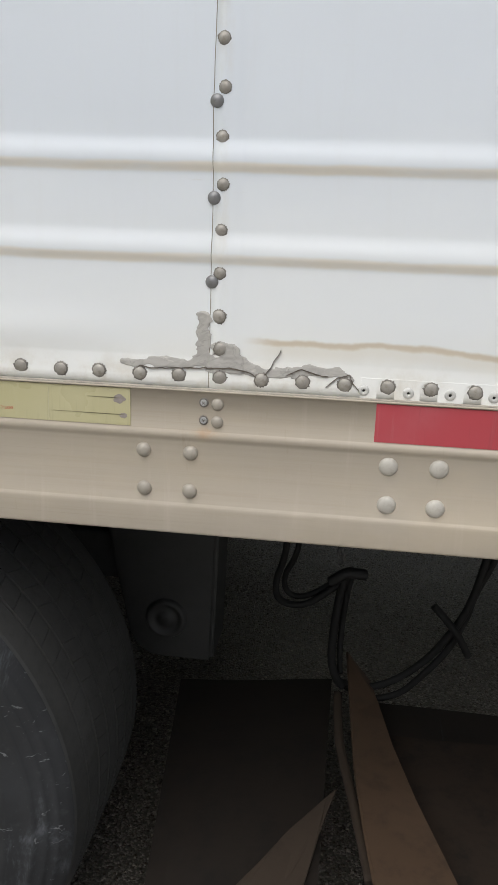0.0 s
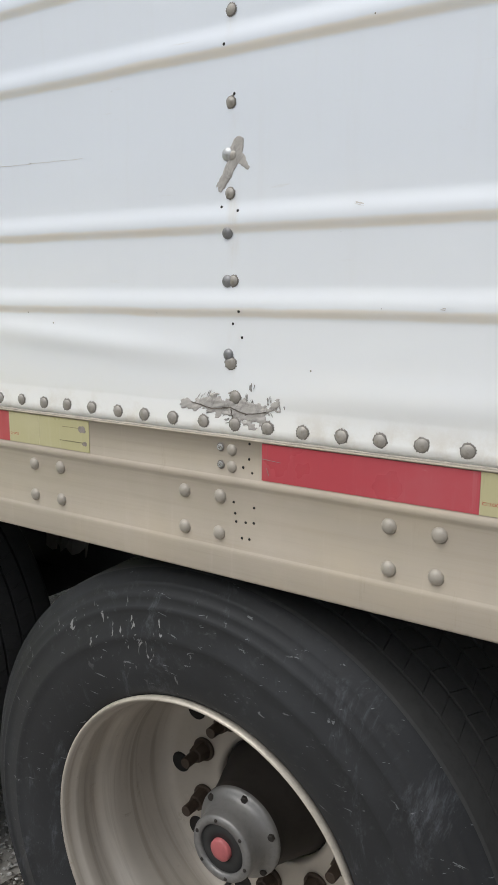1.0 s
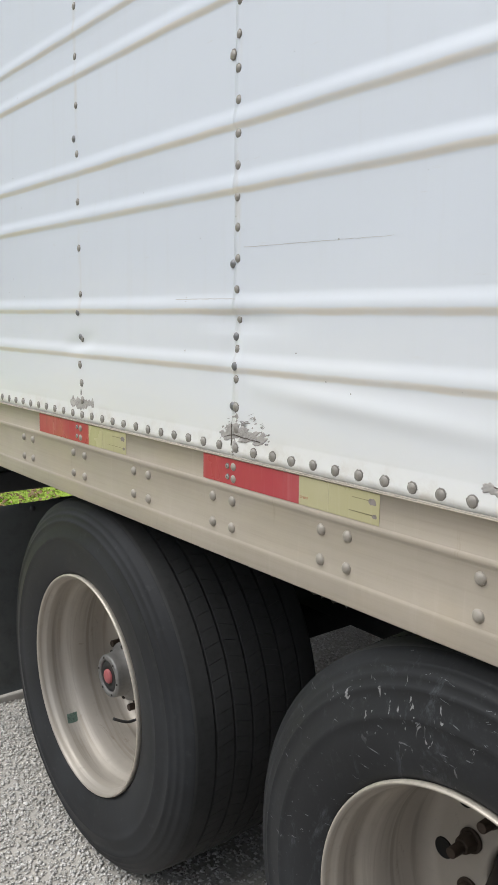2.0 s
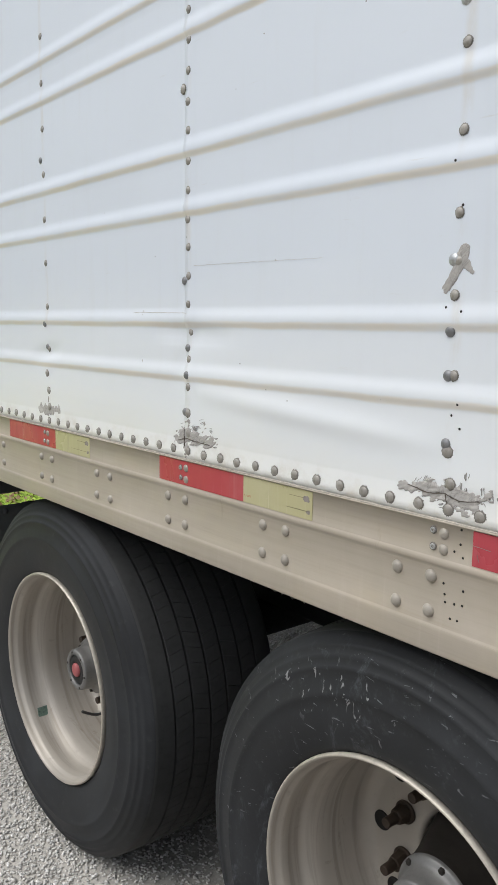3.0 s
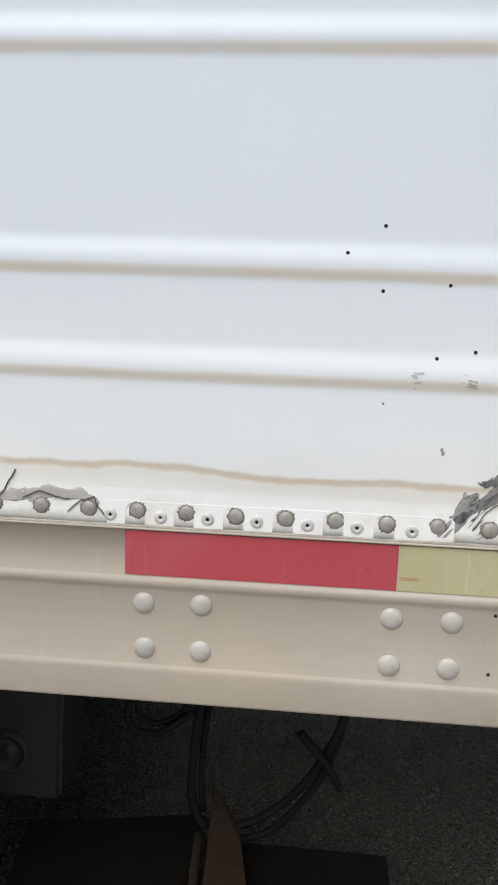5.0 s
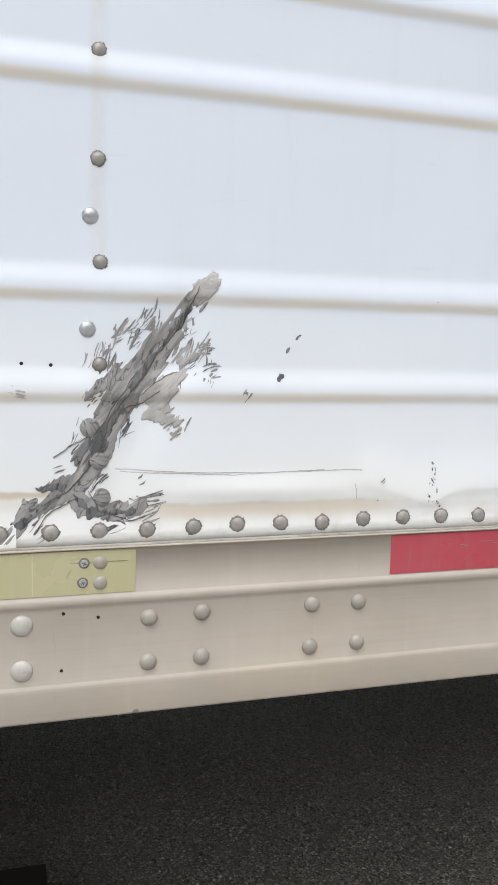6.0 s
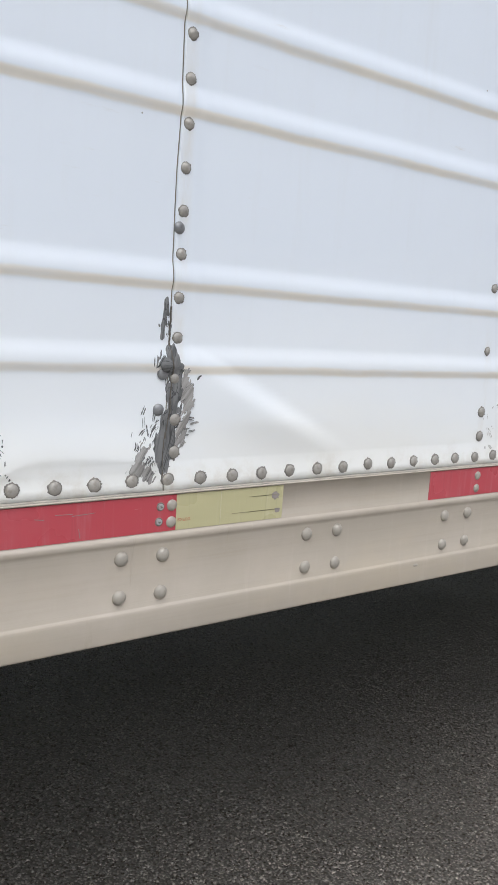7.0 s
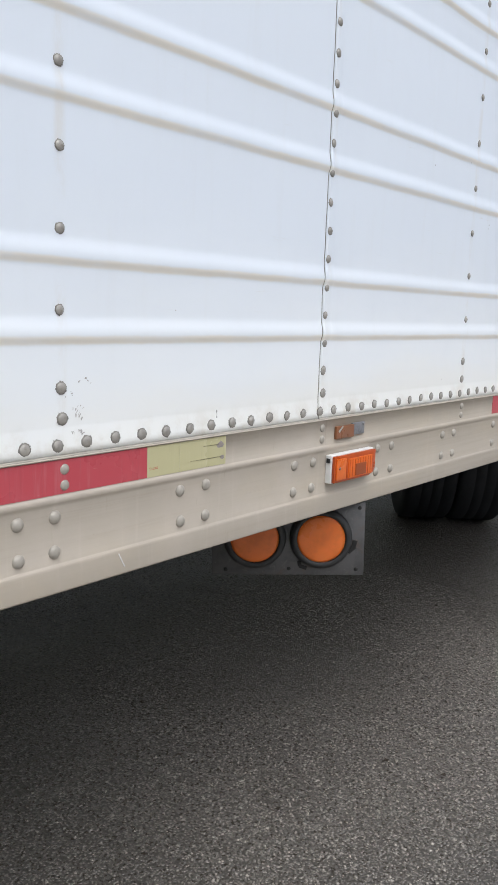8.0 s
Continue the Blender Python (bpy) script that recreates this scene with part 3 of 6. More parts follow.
def dome(name, r, h, mat, seg=14, flange=0.0):
    prof = [(r * a, h * b) for a, b in DOME]
    if flange:
        prof = [(r * a, h * b - 0.001) for a, b in DOME[:-1]] + [(r + flange, -0.0012), (r + flange, 0.0006)]
    return lathe(name, prof, mat, seg)


def sealed(name, r, h, mat, seed):
    """A rivet head in a ragged collar of squeezed-out sealant."""
    rng = random.Random(seed)
    me = dome(name, r, h, mat)
    bm = bmesh.new()
    bm.from_mesh(me)
    n = 34
    rag = [r * (1.01 + 0.16 * rng.random() ** 2 + (0.14 * rng.random() if i % 2 else 0.0)) for i in range(n)]
    rings = [[bm.verts.new((q * math.cos(2 * math.pi * i / n), y, q * math.sin(2 * math.pi * i / n))) for i, q in enumerate(rr)] for rr, y in (([r * 0.9] * n, -0.0012), ([q * 0.96 for q in rag], -0.0009), (rag, 0.0004))]
    for a, b in zip(rings, rings[1:]):
        for i in range(n):
            f = bm.faces.new((a[i], a[(i + 1) % n], b[(i + 1) % n], b[i]))
            f.material_index = 1
    bmesh.ops.recalc_face_normals(bm, faces=bm.faces[:])
    bm.to_mesh(me)
    bm.free()
    me.materials.append(M_COLLAR)
    me.polygons.foreach_set("use_smooth", [True] * len(me.polygons))
    return me


ME_BOLT = dome("bolt", 0.0098, 0.0058, M_BOLT)
ME_BIGBOLT = dome("bolt", 0.0118, 0.0046, M_BIGBOLT, 16)
ME_RIVETS = [sealed("rivet", 0.0084, 0.0038, M_RIVET, i) for i in range(5)]
ME_RIVET = ME_RIVETS[0]
ME_POSTS = [sealed("rivet", 0.0070, 0.0036, M_RIVET, 20 + i) for i in range(5)]
ME_POST = ME_POSTS[0]
ME_DARK = dome("rivet", 0.0080, 0.0042, M_DARKRIVET)
ME_SHINY = dome("rivet", 0.0085, 0.0034, M_SHINY)
ME_SEALEDD = dome("rivet", 0.0082, 0.0022, M_SEALD, 16, 0.0015)
ME_SEALED = dome("rivet", 0.0086, 0.0026, M_SEALG, 16, 0.0015)
ME_TINY = dome("rivet", 0.0030, 0.0014, M_DARKRIVET, 10)
ME_SMALL = dome("rivet", 0.0064, 0.0032, M_RIVET, 12)
ME_TIE = dome("rivet", 0.0080, 0.0040, M_BOLT, 14)
ME_HOLE = lathe("hole", [(0.0, -0.0003), (0.0022, -0.0004), (0.0026, 0.0004)], M_HOLE, 10)
ME_DRILL = lathe("hole", [(0.0, -0.0003), (0.0017, -0.0004), (0.0020, 0.0004)], M_HOLE, 10)
ME_POP = lathe("rivet", [(0.0018, 0.002), (0.0018, -0.0016), (0.0030, -0.0022), (0.0058, -0.0018), (0.0068, -0.0004), (0.0068, 0.0008)], M_POP, 14)
ME_POPCORE = lathe("rivet_hole", [(0.0, -0.0006), (0.0019, -0.0006), (0.0019, 0.0006)], M_HOLE, 8)


def screw_mesh():
    """A zinc screw head with a cross recess, sitting in a dark washer of old sealant."""
    bm = bmesh.new()
    bmesh.ops.create_cone(bm, cap_ends=True, segments=18, radius1=0.0078, radius2=0.0070, depth=0.0012, matrix=Matrix.Rotation(radians(90), 4, "X"))
    dark = set(bm.faces)
    bmesh.ops.create_cone(bm, cap_ends=True, segments=14, radius1=0.0058, radius2=0.0046, depth=0.0034, matrix=Matrix.Translation((0, -0.0012, 0)) @ Matrix.Rotation(radians(90), 4, "X"))
    head = set(bm.faces) - dark
    for a in (45, 135):
        bmesh.ops.create_cube(bm, size=1, matrix=Matrix.Translation((0, -0.0027, 0)) @ Matrix.Rotation(radians(a), 4, "Y") @ Matrix.Diagonal((0.006, 0.0009, 0.0012, 1)))
    for f in bm.faces:
        f.material_index = 0 if f in head else 1
    me = bm_mesh("screw", bm, M_SHINY, False)
    me.materials.append(M_COLLAR)
    return me


ME_SCREW = screw_mesh()

PAIR = 0.0595
GROUPS = [-3.58, -3.28, -2.97, -2.67, -2.368, -2.063, -1.770, -1.476, -1.181, -0.8815, -0.5815, -0.285, 0.0205, 0.2765, 0.469, 0.657, 0.9565, 1.2575, 1.560, 1.859, 2.158, 2.455, 2.76, 3.06, 3.36, 3.66,
          3.96, 4.26, 4.56, 4.86, 5.16, 5.46, 5.76]
for gx in GROUPS:
    big = gx in (0.0205, 0.2765)
    for dx in (0, PAIR):
        for zz in (1.163, 1.1125):
            part("bolt", ME_BIGBOLT if big else ME_BOLT, rail, "", pose(gx + dx + random.uniform(-0.0012, 0.0012), 0, zz + random.uniform(-0.001, 0.001), 0, random.uniform(0, 90), 0))

# ---- rivets of the posts and of the sill ----
def on_sheet(me, name, x, zz, r=0.0):
    me = random.choice(ME_RIVETS) if me is ME_RIVET else random.choice(ME_POSTS) if me is ME_POST else me
    part(name, me, sheet_at(x), "", pose(x, sheet_y(x, zz) - (0.0012 if any(abs(x - SEAMS[k]) < 0.02 for k in LAPS) else 0.0), zz, random.uniform(-4, 4), random.uniform(0, 360), random.uniform(-4, 4)))


# lowest height and spacing of each post's rivets
ROWS = {-3: (1.3355, 0.1045), -2: (1.3335, 0.0521), -1: (1.3387, 0.1035), 0: (1.3335, 0.0507), 1: (1.3350, 0.1005), 2: (1.3365, 0.0511), 3: (1.3380, 0.1033), 4: (1.3390, 0.0520), 5: (1.339, 0.104)}
SHIFT = {-1: -0.0045}
x = SEAM0 - 0.0508 * 68
while x < 6.2:
    if x > X_REAR + 0.02:
        on_sheet(ME_RIVET, "rivet", x + 0.003 - 0.011 * max(0.0, min(1.0, x - 0.2)) + random.uniform(-0.001, 0.001), 1.2600 + random.uniform(-0.001, 0.001))
    x += 0.0508
for k, sx in SEAMS.items():
    if sx < X_REAR + 0.02 or sx > 6.2:
        continue
    zz, step = ROWS.get(k, (1.333, 0.0514) if k % 2 == 0 else (1.3345, 0.1035))
    on_sheet(ME_SEALED if k == 1 else ME_RIVET, "rivet", sx + 0.0025, 1.295)
    while zz < 2.55:
        if not (k == -1 and 1.35 < zz < 1.6):
            on_sheet(ME_SEALED if k == 1 and zz < 1.40 else ME_POST if zz > 1.36 else ME_RIVET, "rivet", sx + SHIFT.get(k, 0.0) + random.uniform(-0.0012, 0.0012), zz + random.uniform(-0.0012, 0.0012))
        zz += step
    # the pairs that tie the post to the rail
    for zz in (1.2268, 1.2045):
        part("rivet", ME_TIE, rail, "", pose(sx + 0.001, 0, zz, 0, random.uniform(0, 90), 0))

EXTRA = {  # added later by repairs: offset from the post, height, mesh
    0: [(-0.008, 1.574, ME_DARK), (-0.009, 1.470, ME_DARK), (-0.010, 1.3745, ME_DARK)],
    -1: [(-0.009, 1.591, ME_SHINY), (-0.001, 1.589, ME_SMALL), (-0.005, 1.5455, ME_POST), (-0.009, 1.4986, ME_DARK), (-0.0095, 1.440, ME_DARK), (0.0, 1.4403, ME_POST), (-0.0085, 1.3483, ME_DARK), (-0.0085, 1.909, ME_SHINY)],
    -2: [(-0.013, 1.5854, ME_DARK), (-0.006, 1.4592, ME_DARK), (-0.001, 1.4075, ME_DARK), (-0.009, 1.336, ME_DARK), (-0.016, 1.930, ME_RIVET)],
    -3: [(-0.012, 1.501, ME_DARK), (-0.006, 1.445, ME_DARK), (-0.007, 1.3785, ME_RIVET), (-0.014, 1.893, ME_DARK)],
    1: [(-0.0087, 1.581, ME_SHINY), (-0.0117, 1.470, ME_SHINY), (-0.0093, 1.3695, ME_SEALED)],
    2: [(-0.005, 1.5726, ME_DARK), (-0.018, 1.3948, ME_DARK), (-0.022, 1.3494, ME_DARK), (-0.014, 1.406, ME_SEALEDD)],
}
for k, rows in EXTRA.items():
    for dx, zz, me in rows:
        on_sheet(me, "rivet", SEAMS[k] + dx, zz)
for k in (-3, -2, -1, 0, 1, 2):
    for zz in (1.2275, 1.2050):
        part("screw", ME_SCREW, rail, "zinc screw", pose(SEAMS[k] - 0.0165 + random.uniform(-0.001, 0.001), -0.0008, zz + random.uniform(-0.002, 0.002), 0, random.uniform(0, 90), 0) @ Matrix.Scale(0.78, 4))

HOLES = [(0.247, 1.550), (0.2125, 1.524), (0.248, 1.4895), (0.311, 1.4967), (0.303, 1.427), (0.3393, 1.4343), (0.3678, 1.4332),
         (-0.794, 1.403), (-0.805, 1.3874), (-0.791, 1.3706), (-0.821, 1.5297), (-0.8025, 1.659), (-0.815, 1.715), (-0.796, 1.524)]
for hx, hz in HOLES:
    on_sheet(ME_DRILL, "drill_hole", hx, hz)
RAILHOLES = [(-0.7995, 1.158), (-0.7675, 1.155), (-0.797, 1.1434), (-0.7955, 1.1325), (-0.7806, 1.1334), (-0.768, 1.1346), (-0.7865, 1.1115), (-0.7747, 1.1118), (-0.775, 1.2377), (-0.7755, 1.2177),
             (-0.7707, 1.2003), (-0.7846, 1.206), (0.3785, 1.173), (0.4147, 1.1665), (0.3762, 1.110), (0.345, 1.2365)]
for hx, hz in RAILHOLES:
    part("drill_hole", ME_DRILL, rail, "", pose(hx, 0, hz, 0, 0, 0))


# knocks along the foot of the rail
part("scratch", box("scratch", -0.0010, 0.0010, -0.0041, -0.0035, -0.013, 0.012, M_POP, 0.0002), rail, "bright gouge", pose(1.735, 0, 1.0770, 0, -28, 0))
part("dent", lathe("dent", [(0.0, -0.0004), (0.003, -0.0004), (0.0045, 0.0003)], M_SEAM, 7), rail, "dark knock", pose(0.455, -0.0036, 1.0575) @ Matrix.Diagonal((0.9, 1, 0.6, 1)))
part("dent", lathe("dent", [(0.0, -0.0004), (0.003, -0.0004), (0.0042, 0.0003)], M_BEAD, 6), rail, "grey knock", pose(1.4964, -0.0036, 1.085, 0, 0, 0) @ Matrix.Diagonal((1.6, 1, 0.7, 1)))


# ---- reflective tape ----
def tape(name, x0, x1, mat):
    bm = bmesh.new()
    n = 12
    rows = []
    for i in range(n + 1):
        xx = x0 + (x1 - x0) * i / n
        rows.append([bm.verts.new((xx, y, zz)) for y, zz in ((-0.0001, 1.1930), (-0.0007, 1.1932), (-0.0007, 1.2403), (-0.0001, 1.2405))])
    for a, b in zip(rows, rows[1:]):
        for j in range(3):
            bm.faces.new((a[j], b[j], b[j + 1], a[j + 1]))
    bm.faces.new(rows[0][::-1])
    bm.faces.new(rows[-1])
    return bm_mesh(name, bm, mat)


def printed(text, size, x, zz, rot, parent):
    cu = bpy.data.curves.new("print", "FONT")
    cu.body, cu.size, cu.align_x, cu.align_y = text, size, "CENTER", "CENTER"
    tmp = new("print", cu)
    me = bpy.data.meshes.new_from_object(tmp.evaluated_get(bpy.context.evaluated_depsgraph_get()))
    bpy.data.objects.remove(tmp)
    me.materials.clear()
    me.materials.append(M_REDINK)
    part("printed_mark", me, parent, "small red print", pose(x, -0.0010, zz, 90, rot, 0))


TAPES = [(-3.03, -2.755, -2.58), (-2.260, -1.979, -1.802), (-1.506, -1.2345, -1.0585), (-0.756, -0.4785, -0.303), (0.0, 0.2785, 0.454), (0.7535, 1.033, 1.2075), (1.5145, 1.787, 1.964), (3.045, 3.322, 3.50), (3.80, 4.076, 4.253)]
for a, b, c in TAPES:
    part("red_tape", tape("red_tape", a, b - 0.0002, M_RED), rail, "red reflective tape")
    wt = part("white_tape", tape("white_tape", b + 0.0002, c, M_WHITE), rail, "yellowed white reflective tape")
    if -1.6 < a < 1.6:
        printed("DOT-C2", 0.0052, b + 0.012, 1.2065, 180, rail)
    # long grimy scratches of the tape
    for zz in (1.2275, 1.2065):
        if random.random() < 0.8:
            ln = random.uniform(0.03, 0.10)
            part("scratch", box("scratch", c - 0.008 - ln, c - 0.008, -0.0011, -0.0006, zz, zz + 0.0005, M_TAPESCR), rail)

def scraped(name, cx, cz, rx, rz, mat, seed, label=""):
    """A small ragged scrape in the tape, as thick as its lifted edge."""
    rng = random.Random(seed)
    n = 16
    rim = [(rx * (0.65 + 0.5 * rng.random()) * math.cos(2 * math.pi * i / n), rz * (0.65 + 0.5 * rng.random()) * math.sin(2 * math.pi * i / n)) for i in range(n)]
    verts = [(cx + a, -0.0010, cz + b) for a, b in rim] + [(cx + a, -0.0006, cz + b) for a, b in rim]
    faces = [tuple(range(n))[::-1]] + [(i, (i + 1) % n, n + (i + 1) % n, n + i) for i in range(n)]
    return part(name, mesh_of(name, verts, faces, mat), rail, label)


for i, (a, b, c) in enumerate(TAPES[1:7]):
    part("fold", box("fold", b + 0.0685, b + 0.0695, -0.0010, -0.0006, 1.1945, 1.2395, M_TAPEFOLD), rail, "pale fold across the tape")
    if i != 3:
        scraped("scrape", c - 0.014, 1.2265, 0.0085, 0.0060, M_TAPEWORN, 3 * i, "grey scraped end of the tape")
        scraped("scrape", c - 0.009, 1.2055, 0.0055, 0.0040, M_TAPEWORN, 3 * i + 1)
        part("scratch", box("scratch", c - 0.055, c - 0.018, -0.0011, -0.0006, 1.2275, 1.2282, M_TAPESCR), rail)
        part("scratch", box("scratch", c - 0.062, c - 0.012, -0.0011, -0.0006, 1.2062, 1.2070, M_TAPESCR), rail)
for gx, gz, ln, turn in ((-0.742, 1.2200, 0.028, 4), (-0.747, 1.2050, 0.010, 70), (0.905, 1.2255, 0.030, -3), (0.880, 1.2275, 0.022, 2), (0.850, 1.2240, 0.012, 10), (0.384, 1.2160, 0.010, -60), (0.900, 1.2020, 0.012, 80)):
    part("scratch", box("scratch", -ln / 2, ln / 2, -0.0011, -0.0006, -0.0003, 0.0003, M_TAPEWORN), rail, "pale scratch", pose(gx, 0, gz, 0, turn, 0))

# ---- sealant, cracks and stains on the sheets ----
def smear(name, lines, mat, seed, thick=0.003, cell=0.0024, rag=0.010, grain=70.0, gaps=0.0, lift=0.0, turn=90.0, comb=2.6):
    """A hand-spread layer of sealant: ragged outline combed along one direction, gaps and ridges, following the sheet below it."""
    xs = [p[0] for l in lines for p in l]
    zs = [p[1] for l in lines for p in l]
    pad = 0.04
    x0, x1, z0, z1 = min(xs) - pad, max(xs) + pad, max(Z_SILL + 0.0004, min(zs) - pad), max(zs) + pad
    nx, nz = int((x1 - x0) / cell), int((z1 - z0) / cell)
    ca, sa = math.cos(radians(turn)), math.sin(radians(turn))

    def inside(x, zz):
        best = -1.0
        for l in lines:
            for (ax, az_, aw), (bx, bz, bw) in zip(l, l[1:]):
                t = max(0.0, min(1.0, ((x - ax) * (bx - ax) + (zz - az_) * (bz - az_)) / max(1e-9, (bx - ax) ** 2 + (bz - az_) ** 2)))
                d = aw + t * (bw - aw) - math.hypot(x - ax - t * (bx - ax), zz - az_ - t * (bz - az_))
                best = max(best, d)
        if best < -0.03:
            return best
        u, v = (x * ca + zz * sa) * grain / comb, (zz * ca - x * sa) * grain
        n1 = 0.8 * noise.noise(Vector((u, v, seed))) + 0.5 * noise.noise(Vector((u * 2.1, v * 2.6, seed + 3))) + 0.25 * noise.noise(Vector((u * 5, v * 6, seed + 6)))
        n2 = noise.noise(Vector((x * 22, zz * 22, seed + 9)))
        f = best + rag * n1 + rag * 0.5 * n2
        if gaps:
            f = min(f, 0.014 * (1.0 - gaps - noise.noise(Vector((u * 1.6, v * 1.6, seed + 4)))) + max(0.0, best - 0.008))
        return f

    val = [[inside(x0 + i * cell, z0 + j * cell) for j in range(nz + 1)] for i in range(nx + 1)]
    index, verts, faces = {}, [], []

    def put(key, x, zz, deep):
        if key not in index:
            ridge = 0.45 + 1.1 * abs(noise.noise(Vector(((x * ca + zz * sa) * 45, (zz * ca - x * sa) * 150, seed + 2))))
            index[key] = len(verts)
            lap = 0.0017 if any(SEAMS[q] - 0.011 < x < SEAMS[q] + 0.03 for q in LAPS) else 0
            verts.append((x, sheet_y(x, zz) - 0.0004 - lap - lift - thick * deep * ridge, zz))
        return index[key]

    for i in range(nx):
        for j in range(nz):
            ring = [(i, j), (i + 1, j), (i + 1, j + 1), (i, j + 1)]
            c = [val[a][b] for a, b in ring]
            if max(c) <= 0:
                continue
            face = []
            for q in range(4):
                (a, b), (d, e), va, vb = ring[q], ring[(q + 1) % 4], c[q], c[(q + 1) % 4]
                if va > 0:
                    face.append(put((a, b), x0 + a * cell, z0 + b * cell, min(1.0, va / 0.003)))
                if (va > 0) != (vb > 0):
                    t = va / (va - vb)
                    key = (min((a, b), (d, e)), max((a, b), (d, e)))
                    face.append(put(key, x0 + (a + (d - a) * t) * cell, z0 + (b + (e - b) * t) * cell, 0.0))
            if len(set(face)) > 2:
                faces.append(tuple(face))
    # the rim turns in to the sheet, so that the layer is solid
    n = len(verts)
    verts += [(x, y + 0.0012, zz) for x, y, zz in verts]
    edges = {(a, b) for f in faces for a, b in zip(f, f[1:] + f[:1])}
    faces += [(b, a, a + n, b + n) for a, b in edges if (b, a) not in edges]
    return mesh_of(name, verts, faces, mat, True)


MOVES = ((-1.2, -0.5, -0.007, 0.004), (0.3, 0.63, 0.008, 0.003), (0.63, 0.95, 0.006, 0.003), (0.95, 1.2, 0.008, 0.0), (-3, -1.2, -0.006, 0.003))


def placed(pts):
    """Points drawn on the sheet, set to the stretch of the side that they belong to."""
    for a, b, dx, dz in MOVES:
        if a < pts[0][0] <= b:
            return [(p[0] + dx, p[1] + dz, *p[2:]) for p in pts]
    return pts


def ribbon(name, pts, mat, seed, x_of, label="", jit=0.0012, lift=0.0005):
    """A thin wandering line on the sheet: a crack, a scratch or the edge of a dirt film."""
    line, pts = [], placed(pts)
    for (ax, az_, aw), (bx, bz, bw) in zip(pts, pts[1:]):
        n = max(2, int(math.hypot(bx - ax, bz - az_) / 0.0022))
        line += [(ax + (bx - ax) * i / n, az_ + (bz - az_) * i / n, aw + (bw - aw) * i / n) for i in range(n)]
    line.append(pts[-1])
    verts, faces = [], []
    for i, (x, zz, w) in enumerate(line):
        w *= 0.6 if mat is M_CRACK else 1.0
        qx, qz, _ = line[min(i + 1, len(line) - 1)]
        px, pz, _ = line[max(i - 1, 0)]
        ln = max(1e-6, math.hypot(qx - px, qz - pz))
        nx, nz = -(qz - pz) / ln, (qx - px) / ln
        off = jit * (noise.noise(Vector((x * 70, zz * 70, seed))) + 0.5 * noise.noise(Vector((x * 260, zz * 260, seed))))
        ww = w * (0.75 + 0.9 * abs(noise.noise(Vector((x * 120, zz * 120, seed + 5)))))
        for s in (-1, 1):
            vx, vz = x + nx * (off + s * ww), max(Z_SILL + 0.0005, zz + nz * (off + s * ww))
            lap = 0.0017 if any(SEAMS[q] - 0.011 < vx < SEAMS[q] + 0.03 for q in LAPS) else 0
            verts.append((vx, sheet_y(vx, vz) - lap - lift, vz))
    m = len(verts)
    faces = [(2 * i, 2 * i + 1, 2 * i + 3, 2 * i + 2) for i in range(len(line) - 1)]
    verts += [(x, y + lift + 0.0003, zz) for x, y, zz in verts]
    faces += [(b, a, a + m, b + m) for i in range(len(line) - 1) for a, b in ((2 * i, 2 * i + 2), (2 * i + 3, 2 * i + 1))]
    return part(name, mesh_of(name, verts, faces, mat, True), sheet_at(x_of), label)


def strokes(spots, mat, seed, parent_x):
    """Thin combed slivers of sealant in small bundles: (x, z, spread, count, length, direction in degrees)."""
    rng = random.Random(seed)
    verts, faces = [], []
    for sx, sz, spread, count, long, turn in placed(spots):
        left = count
        while left > 0:
            bx, bz = rng.gauss(sx, spread), rng.gauss(sz, spread)
            a0, bend, lnb = radians(rng.gauss(turn, 18)), rng.gauss(0, 0.5), long * rng.uniform(0.4, 1.4)
            for _ in range(min(left, rng.randint(1, 4))):
                left -= 1
                a, ln, w = a0 + rng.gauss(0, 0.08), lnb * rng.uniform(0.5, 1.1), rng.choice((0.0003, 0.0005, 0.0007, 0.0011))
                off = rng.gauss(0, 0.0030)
                cx, cz = bx - math.sin(a) * off, bz + math.cos(a) * off
                base, n = len(verts), 6
                x, zz = cx - math.cos(a) * ln / 2, cz - math.sin(a) * ln / 2
                for i in range(n + 1):
                    ww = w * rng.uniform(0.5, 1.4) * (0.35 if i in (0, n) else 1.0)
                    for sg in (-1, 1):
                        px, pz = x - math.sin(a) * ww * sg, max(Z_SILL + 0.001, zz + math.cos(a) * ww * sg)
                        lap = 0.0017 if any(SEAMS[q] - 0.011 < px < SEAMS[q] + 0.03 for q in LAPS) else 0
                        verts.append((px, sheet_y(px, pz) - 0.0005 - lap, pz))
                    x, zz = x + math.cos(a) * ln / n, zz + math.sin(a) * ln / n
                    a += bend / n
                faces += [(base + 2 * i, base + 2 * i + 1, base + 2 * i + 3, base + 2 * i + 2) for i in range(n)]
    m = len(verts)
    verts += [(x, y + 0.0007, zz) for x, y, zz in verts]
    faces += [tuple(q + m for q in f[::-1]) for f in faces]
    return tagged(part("sealant_streak", mesh_of("sealant_streak", verts, faces, mat, True), sheet_at(parent_x), "thin grey sealant streaks"), kind="stuff")


def patch(lines, mat, seed, label="", **kw):
    lines = [placed(l) for l in lines]
    x = lines[0][0][0]
    return tagged(part("sealant_patch", smear("sealant_patch", lines, mat, seed, **kw), sheet_at(x), label), kind="stuff")


